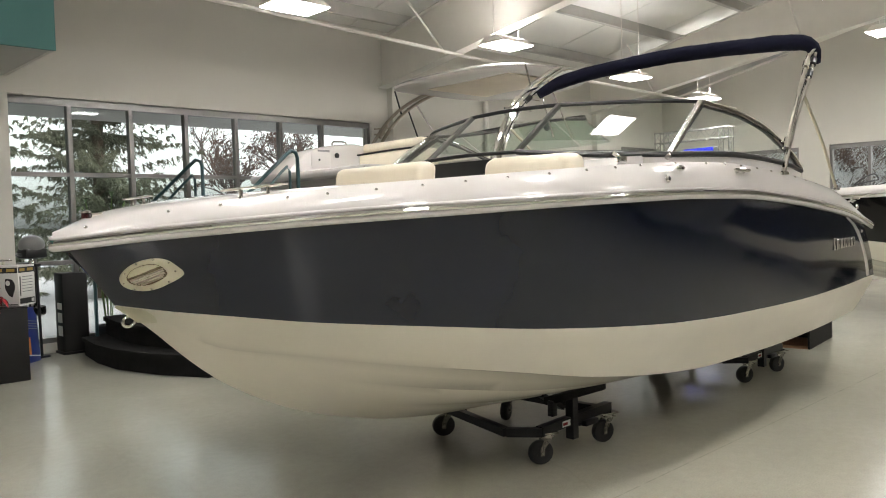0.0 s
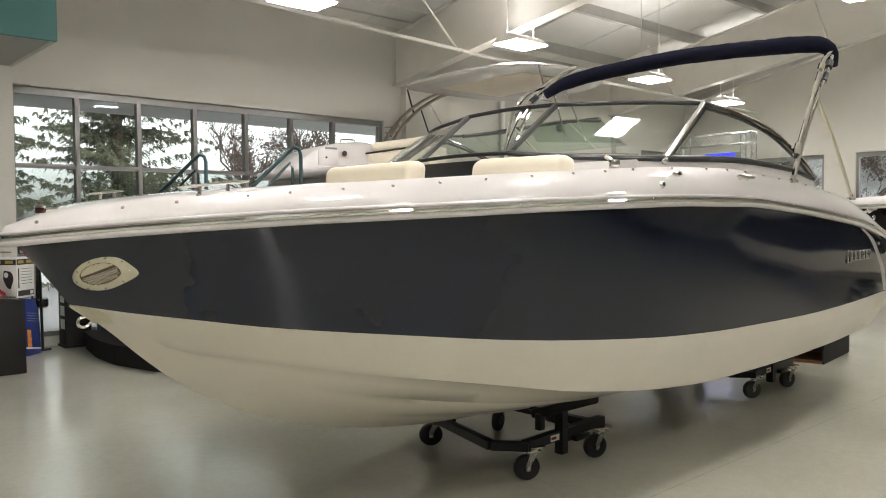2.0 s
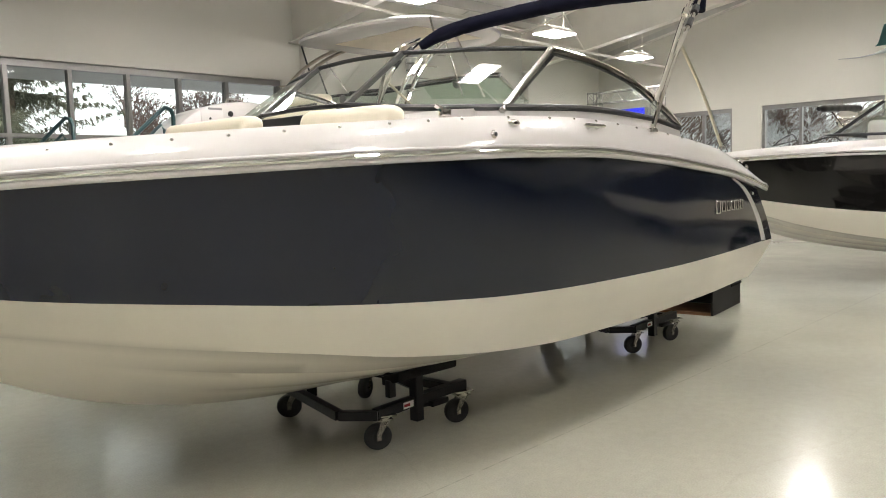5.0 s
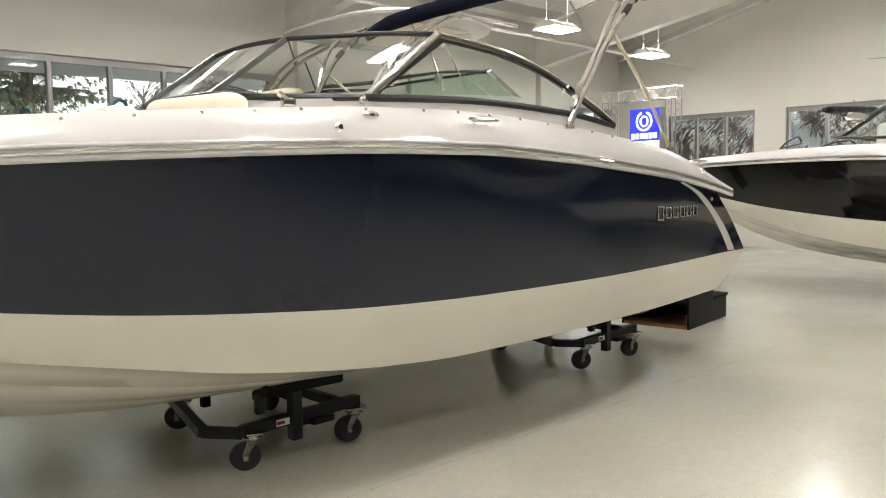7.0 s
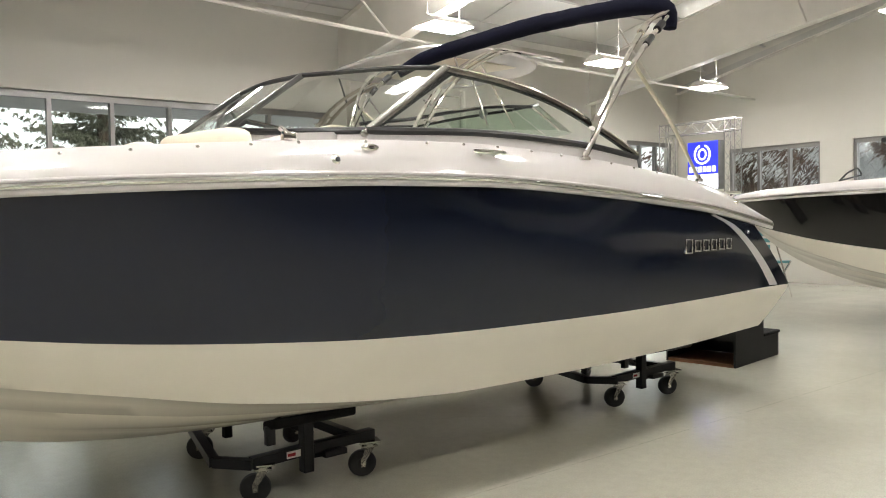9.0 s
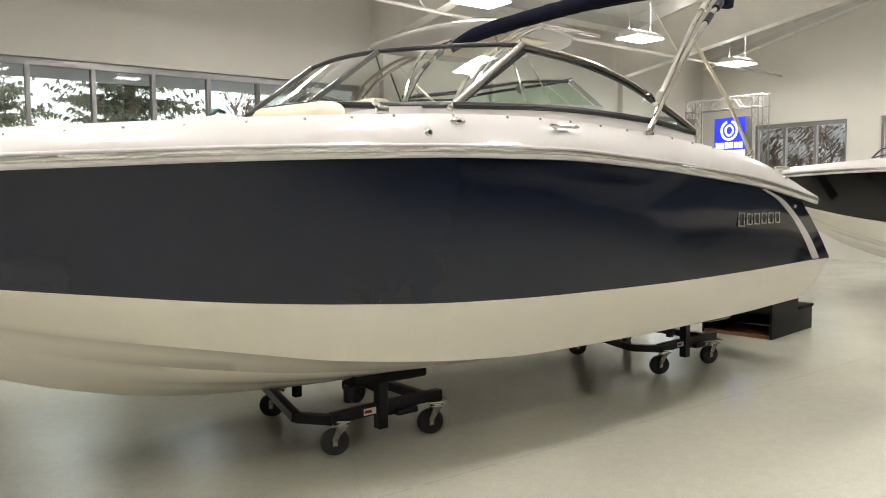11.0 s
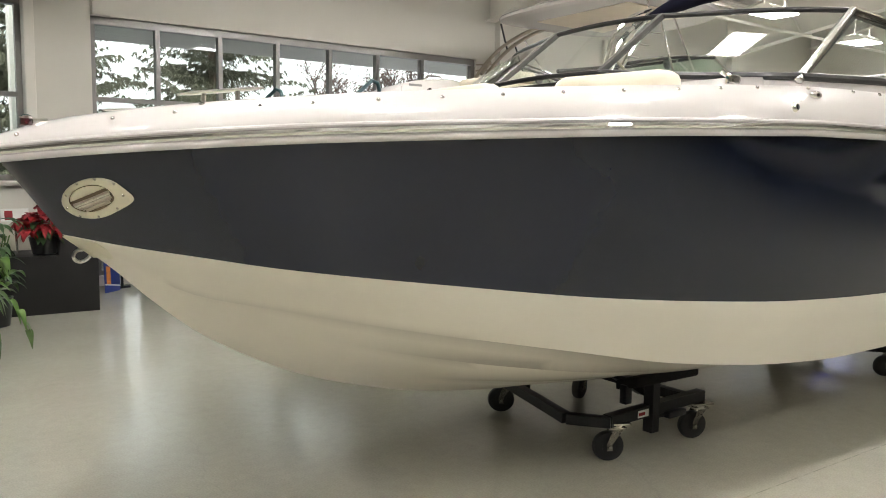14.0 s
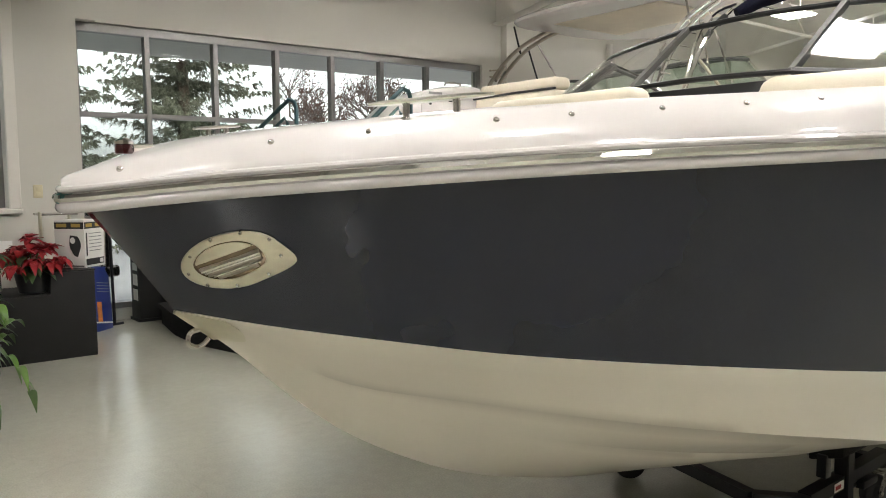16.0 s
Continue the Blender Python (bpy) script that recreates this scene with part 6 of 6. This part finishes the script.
sg = thing("lit_sign", "lit blue and white box sign with a ring emblem", "sign", pose(13.98, 4.74, 0, 0, 0, -5))
part("housing", boxes((0.012, 0.18, -0.36, 0.36, 1.90, 2.83), bevel=0.01), PLASTIC, sg)
part("blue_face", boxes((0, 0.010, -0.35, 0.35, 2.20, 2.82)), SIGNBLUE, sg, "glowing blue face", smooth=False)
part("white_face", boxes((0, 0.010, -0.35, 0.35, 1.91, 2.192)), SIGNWHITE, sg, "glowing white face", smooth=False)
bm = bmesh.new()
tube(bm, [(-0.006, 0.175 * math.cos(q), 2.575 + 0.175 * math.sin(q)) for q in [math.radians(110 + 320 * k / 30) for k in range(31)]], 0.020, 6)
tube(bm, [(-0.006, 0.085 * math.cos(q), 2.575 + 0.095 * math.sin(q)) for q in [2 * math.pi * k / 20 for k in range(20)]], 0.018, 6, closed=True)
part("ring_emblem", bm, SIGNWHITE, sg, "plain white ring emblem")
for k in range(6):
    y = 0.265 - 0.105 * k
    part("name_bar", boxes((-0.004, -0.001, y - 0.040, y + 0.040, 2.235, 2.345)), SIGNWHITE, sg, "plain white letter bar", smooth=False)
part("stand", boxes((0.05, 0.14, -0.20, 0.20, 0, 1.895), bevel=0.006), PLASTIC, sg)

fi = thing("mounted_fish", "mounted sailfish with a teal fin on the wall", "wall ornament", pose(16.10, 0.42, 3.64, 0, 0, 0))
bm = bmesh.new()
pts = arc_pts([(0, 0.98, -0.06), (0, 0.62, -0.07), (0, 0.40, -0.05), (0, 0.0, 0.02), (0, -0.5, 0.08), (0, -1.0, 0.0), (0, -1.3, -0.1)], 24)
tube(bm, pts, [0.006 + 0.012 * min(1, k / 7) + (0.10 * math.sin(math.pi * (k - 7) / 17) if k > 7 else 0) for k in range(25)], 10)
part("body", bm, CARPAINT, fi)
bm = bmesh.new()
sheet(bm, [[(0, y, 0.10 + 0.02 * (0.3 - y)), (-0.02, y - 0.06, 0.10 + h)] for y, h in ((0.34, 0.05), (0.25, 0.38), (0.0, 0.46), (-0.4, 0.40), (-0.8, 0.2))])
bmesh.ops.solidify(bm, geom=bm.faces[:], thickness=0.012)
part("fin", bm, TEAL, fi, "teal sail fin")

dn = thing("downspout", "grey metal pipe on the wall", "pipe", pose(9.7, 6.80, 2.4))
part("pipe", tube(bmesh.new(), [(0, 0, 0), (0, 0, 1.3)], 0.05, 10), BEAM, dn)
part("bracket", boxes((-0.07, 0.07, -0.02, 0.05, 0.5, 0.53)), BEAM, dn, smooth=False)

fc = thing("folding_chair", "blue and white slatted folding chair by the end wall", "chair", pose(13.2, 2.95, 0, 0, 0, 75) @ Matrix.Diagonal((1.1, 1.1, 1.32, 1)))
for z in (0.55, 0.63, 0.71, 0.79, 0.87):
    part("slat", boxes((-0.22, 0.22, 0.20, 0.22, z, z + 0.05), bevel=0.004), BLUE if z < 0.6 else POT, fc)
part("seat", boxes((-0.22, 0.22, -0.22, 0.2, 0.44, 0.47), bevel=0.006), POT, fc)
for s in (-0.23, 0.23):
    part("leg", tube(bmesh.new(), [(s, -0.22, 0), (s, 0.21, 0.95)], 0.012, 6), STEEL, fc)
    part("leg", tube(bmesh.new(), [(s, 0.25, 0), (s, -0.2, 0.46)], 0.012, 6), STEEL, fc)


# ---------------------------------------------------------------- outside
bm = bmesh.new()
v = [bm.verts.new(p) for p in ((-700, -700, -0.25), (700, -700, -0.25), (700, 700, -0.25), (-700, 700, -0.25))]
bm.faces.new(v)
tagged(part("ground", bm, ASPHALT, smooth=False), "grey paved lot and pale ground reaching the horizon", "ground", kind="structure")


def spruce(x, y, h, seed, spread=0.30, dense=1.0):
    r = random.Random(seed)
    t = thing("spruce_tree", "tall dark green spruce with drooping branches", "tree", pose(x, y, -0.25, 0, 0, seed * 40), group="spruce trees")
    bm = bmesh.new()
    tube(bm, [(0, 0, 0), (0.05, 0, h * 0.5), (0, 0, h)], [h * 0.018, h * 0.011, 0.01], 8)
    part("trunk", bm, BARK, t)
    verts, faces = [], []
    levels = int(h * 3.6 * dense)
    for k in range(levels):
        z = h * (0.05 + 0.93 * k / levels)
        reach = spread * (h - z) * 0.80 + 0.25
        for j in range(7):
            a = r.uniform(0, 2 * math.pi)
            ln = reach * r.uniform(0.55, 1.2)
            lift, sag = r.uniform(0.25, 0.60), r.uniform(0.15, 0.45)
            d, s = Vector((math.cos(a), math.sin(a), 0)), Vector((-math.sin(a), math.cos(a), 0))
            z0 = z + r.uniform(-0.12, 0.12)
            steps = max(5, int(ln / 0.11))
            for i in range(steps):
                u = (i + r.random()) / steps
                c = d * ln * u + Vector((0, 0, z0 + lift * ln * u - sag * ln * u * u + 0.22 * ln * max(0, u - 0.65)))
                for _ in range(5):
                    out = (0.12 + 0.30 * (1 - u)) * r.uniform(0.3, 1.2) * min(1.0, ln)
                    way = (s * r.choice((-1, 1)) * r.uniform(0.3, 1.0) + d * r.uniform(0.1, 0.8) - Vector((0, 0, r.uniform(0.1, 1.1)))).normalized()
                    for q in range(11):
                        e = c + way * out * (q + r.random()) / 11
                        f = (way + Vector((r.uniform(-1, 1), r.uniform(-1, 1), r.uniform(-1.2, 0.5))) * 0.8).normalized() * r.uniform(0.06, 0.14)
                        w = f.cross(Vector((r.uniform(-1, 1), r.uniform(-1, 1), r.uniform(-1, 1)))).normalized() * r.uniform(0.007, 0.014)
                        n0 = len(verts)
                        verts += [e + w, e - w, e + f]
                        faces.append((n0, n0 + 1, n0 + 2))
    me = bpy.data.meshes.new("crown")
    me.from_pydata([tuple(v) for v in verts], [], faces)
    me.materials.append(NEEDLE)
    ob = new("crown", me)
    ob.parent = t
    return t


def bare_tree(x, y, h, seed, leaf=DEADLEAF, mat=TWIG, thick=1.0, size=0.024):
    r = random.Random(seed)
    t = thing("bare_tree", "bare deciduous tree with a few dry leaves", "tree", pose(x, y, -0.25), group="bare trees")
    verts, faces, lv, lf = [], [], [], []

    def limb(p, d, ln, rad, depth):
        q = p + d * ln
        a = d.cross(Vector((0.3, 0.2, 1))).normalized()
        b = d.cross(a)
        n0 = len(verts)
        for c, rr in ((p, rad), (q, rad * 0.7)):
            for k in range(5):
                verts.append(c + rr * (math.cos(k * 1.2566) * a + math.sin(k * 1.2566) * b))
        for k in range(5):
            faces.append((n0 + k, n0 + (k + 1) % 5, n0 + 5 + (k + 1) % 5, n0 + 5 + k))
        if depth == 0:
            if leaf:
                for _ in range(1):
                    c = q + Vector((r.uniform(-.12, .12), r.uniform(-.12, .12), r.uniform(-.1, .1)))
                    m0 = len(lv)
                    s = r.uniform(0.6, 1.4) * size
                    lv.extend([c + Vector((s, 0, s * .3)), c + Vector((0, s, -s)), c + Vector((-s, 0, 0)), c + Vector((0, -s, s))])
                    lf.append((m0, m0 + 1, m0 + 2, m0 + 3))
            return
        for k in range(3 if depth > 1 else 4):
            nd = (d + Vector((r.uniform(-.8, .8), r.uniform(-.8, .8), r.uniform(-.25, .65)))).normalized()
            limb(p.lerp(q, r.uniform(0.55, 1.0)), nd, ln * r.uniform(0.55, 0.82), rad * 0.6, depth - 1)

    limb(Vector((0, 0, 0)), Vector((0.03, 0.02, 1)).normalized(), h * 0.30, 0.10 * thick, 6)
    for nm, vv, ff, mt in (("branches", verts, faces, mat), ("dry_leaves", lv, lf, leaf)):
        if ff:
            me = bpy.data.meshes.new(nm)
            me.from_pydata([tuple(v) for v in vv], [], ff)
            me.materials.append(mt)
            ob = new(nm, me)
            ob.parent = t
    return t


spruce(6.3, 17.0, 11.0, 3)
spruce(1.95, 14.0, 9.0, 8)
spruce(0.35, 15.0, 10.0, 17)
spruce(-2.6, 15.5, 12.0, 5)
spruce(-6.5, 17.0, 12.0, 2)
spruce(4.2, 26.0, 9.0, 12, dense=0.7)
bare_tree(9.4, 15.5, 6.6, 4)
bare_tree(11.9, 16.5, 7.0, 9)
for k, (x, y) in enumerate(((21.0, 7.4), (22.5, 9.2), (21.5, 8.3), (22.0, 3.4), (23.0, 10.6), (23.0, 4.8), (21.8, 6.6), (20.6, 4.2), (21.2, 9.0), (22.6, 7.8), (20.8, 2.9), (20.4, 6.9), (21.6, 4.4), (24.0, 6.0))):
    bare_tree(x, y, 5.2, 20 + k, leaf=SNOW if k % 2 else DEADLEAF, mat=(TWIG, SNOW, BARK)[k % 3], thick=0.6, size=0.05)

# parked car outside the windows
car = thing("parked_car", "silver parked car outside the windows", "car", pose(2.15, 12.6, -0.25, 0, 0, 78))
bm = bmesh.new()
prof = [(-2.1, 0.45), (-2.15, 0.75), (-1.95, 0.92), (-0.9, 1.0), (0.9, 1.0), (1.9, 0.98), (2.15, 0.8), (2.12, 0.45), (1.7, 0.32), (-1.7, 0.32)]
secs = [(-0.86, 0.93), (-0.80, 1.0), (0.80, 1.0), (0.86, 0.93)]
sheet(bm, [[(px * s, y, 0.3 + (pz - 0.3) * (1.0 if abs(y) < 0.83 else 0.9)) for px, pz in prof] for y, s in secs], close=True)
for y, s in (secs[0], secs[-1]):
    bm.faces.new([bm.verts.new((px * s, y, 0.3 + (pz - 0.3) * 0.9)) for px, pz in prof])
merge_close(bm)
part("body", bm, CARPAINT, car)
bm = bmesh.new()
cab_p = [(-1.0, 0.99), (-0.35, 1.46), (0.9, 1.48), (1.7, 0.99)]
sheet(bm, [[(px, y * (1 if pz < 1.2 else 0.82), pz) for px, pz in cab_p] for y in (-0.76, 0.76)])
for y in (-0.76, 0.76):
    bm.faces.new([bm.verts.new((px, y * (1 if pz < 1.2 else 0.82), pz)) for px, pz in cab_p])
merge_close(bm)
part("cabin_glass", bm, BLACKGEL, car, "dark car windows")
part("roof", boxes((-0.36, 0.92, -0.60, 0.60, 1.462, 1.50), bevel=0.015), CARPAINT, car)
for s in (-1, 1):
    part("headlight", boxes((-2.13, -2.02, *sorted((s * 0.45, s * 0.78)), 0.66, 0.80), bevel=0.02), PLASTIC, car, "clear headlight")
    for x in (-1.35, 1.35):
        wh = new("wheel")
        wh.parent = car
        wh.matrix_local = pose(x, s * 0.80, 0.33, 90, 0, 0)
        bm = bmesh.new()
        lathe(bm, [(0.20, -0.1), (0.32, -0.09), (0.33, 0), (0.32, 0.09), (0.20, 0.1)], 20)
        part("tyre", bm, RUBBER, wh)
        bm = bmesh.new()
        lathe(bm, [(0.19, -0.105), (0.05, -0.11), (0.05, 0.11), (0.19, 0.105)], 16)
        part("rim", bm, STEEL, wh)
part("grille", boxes((-2.16, -2.10, -0.38, 0.38, 0.48, 0.70), bevel=0.01), BLACKTRIM, car)
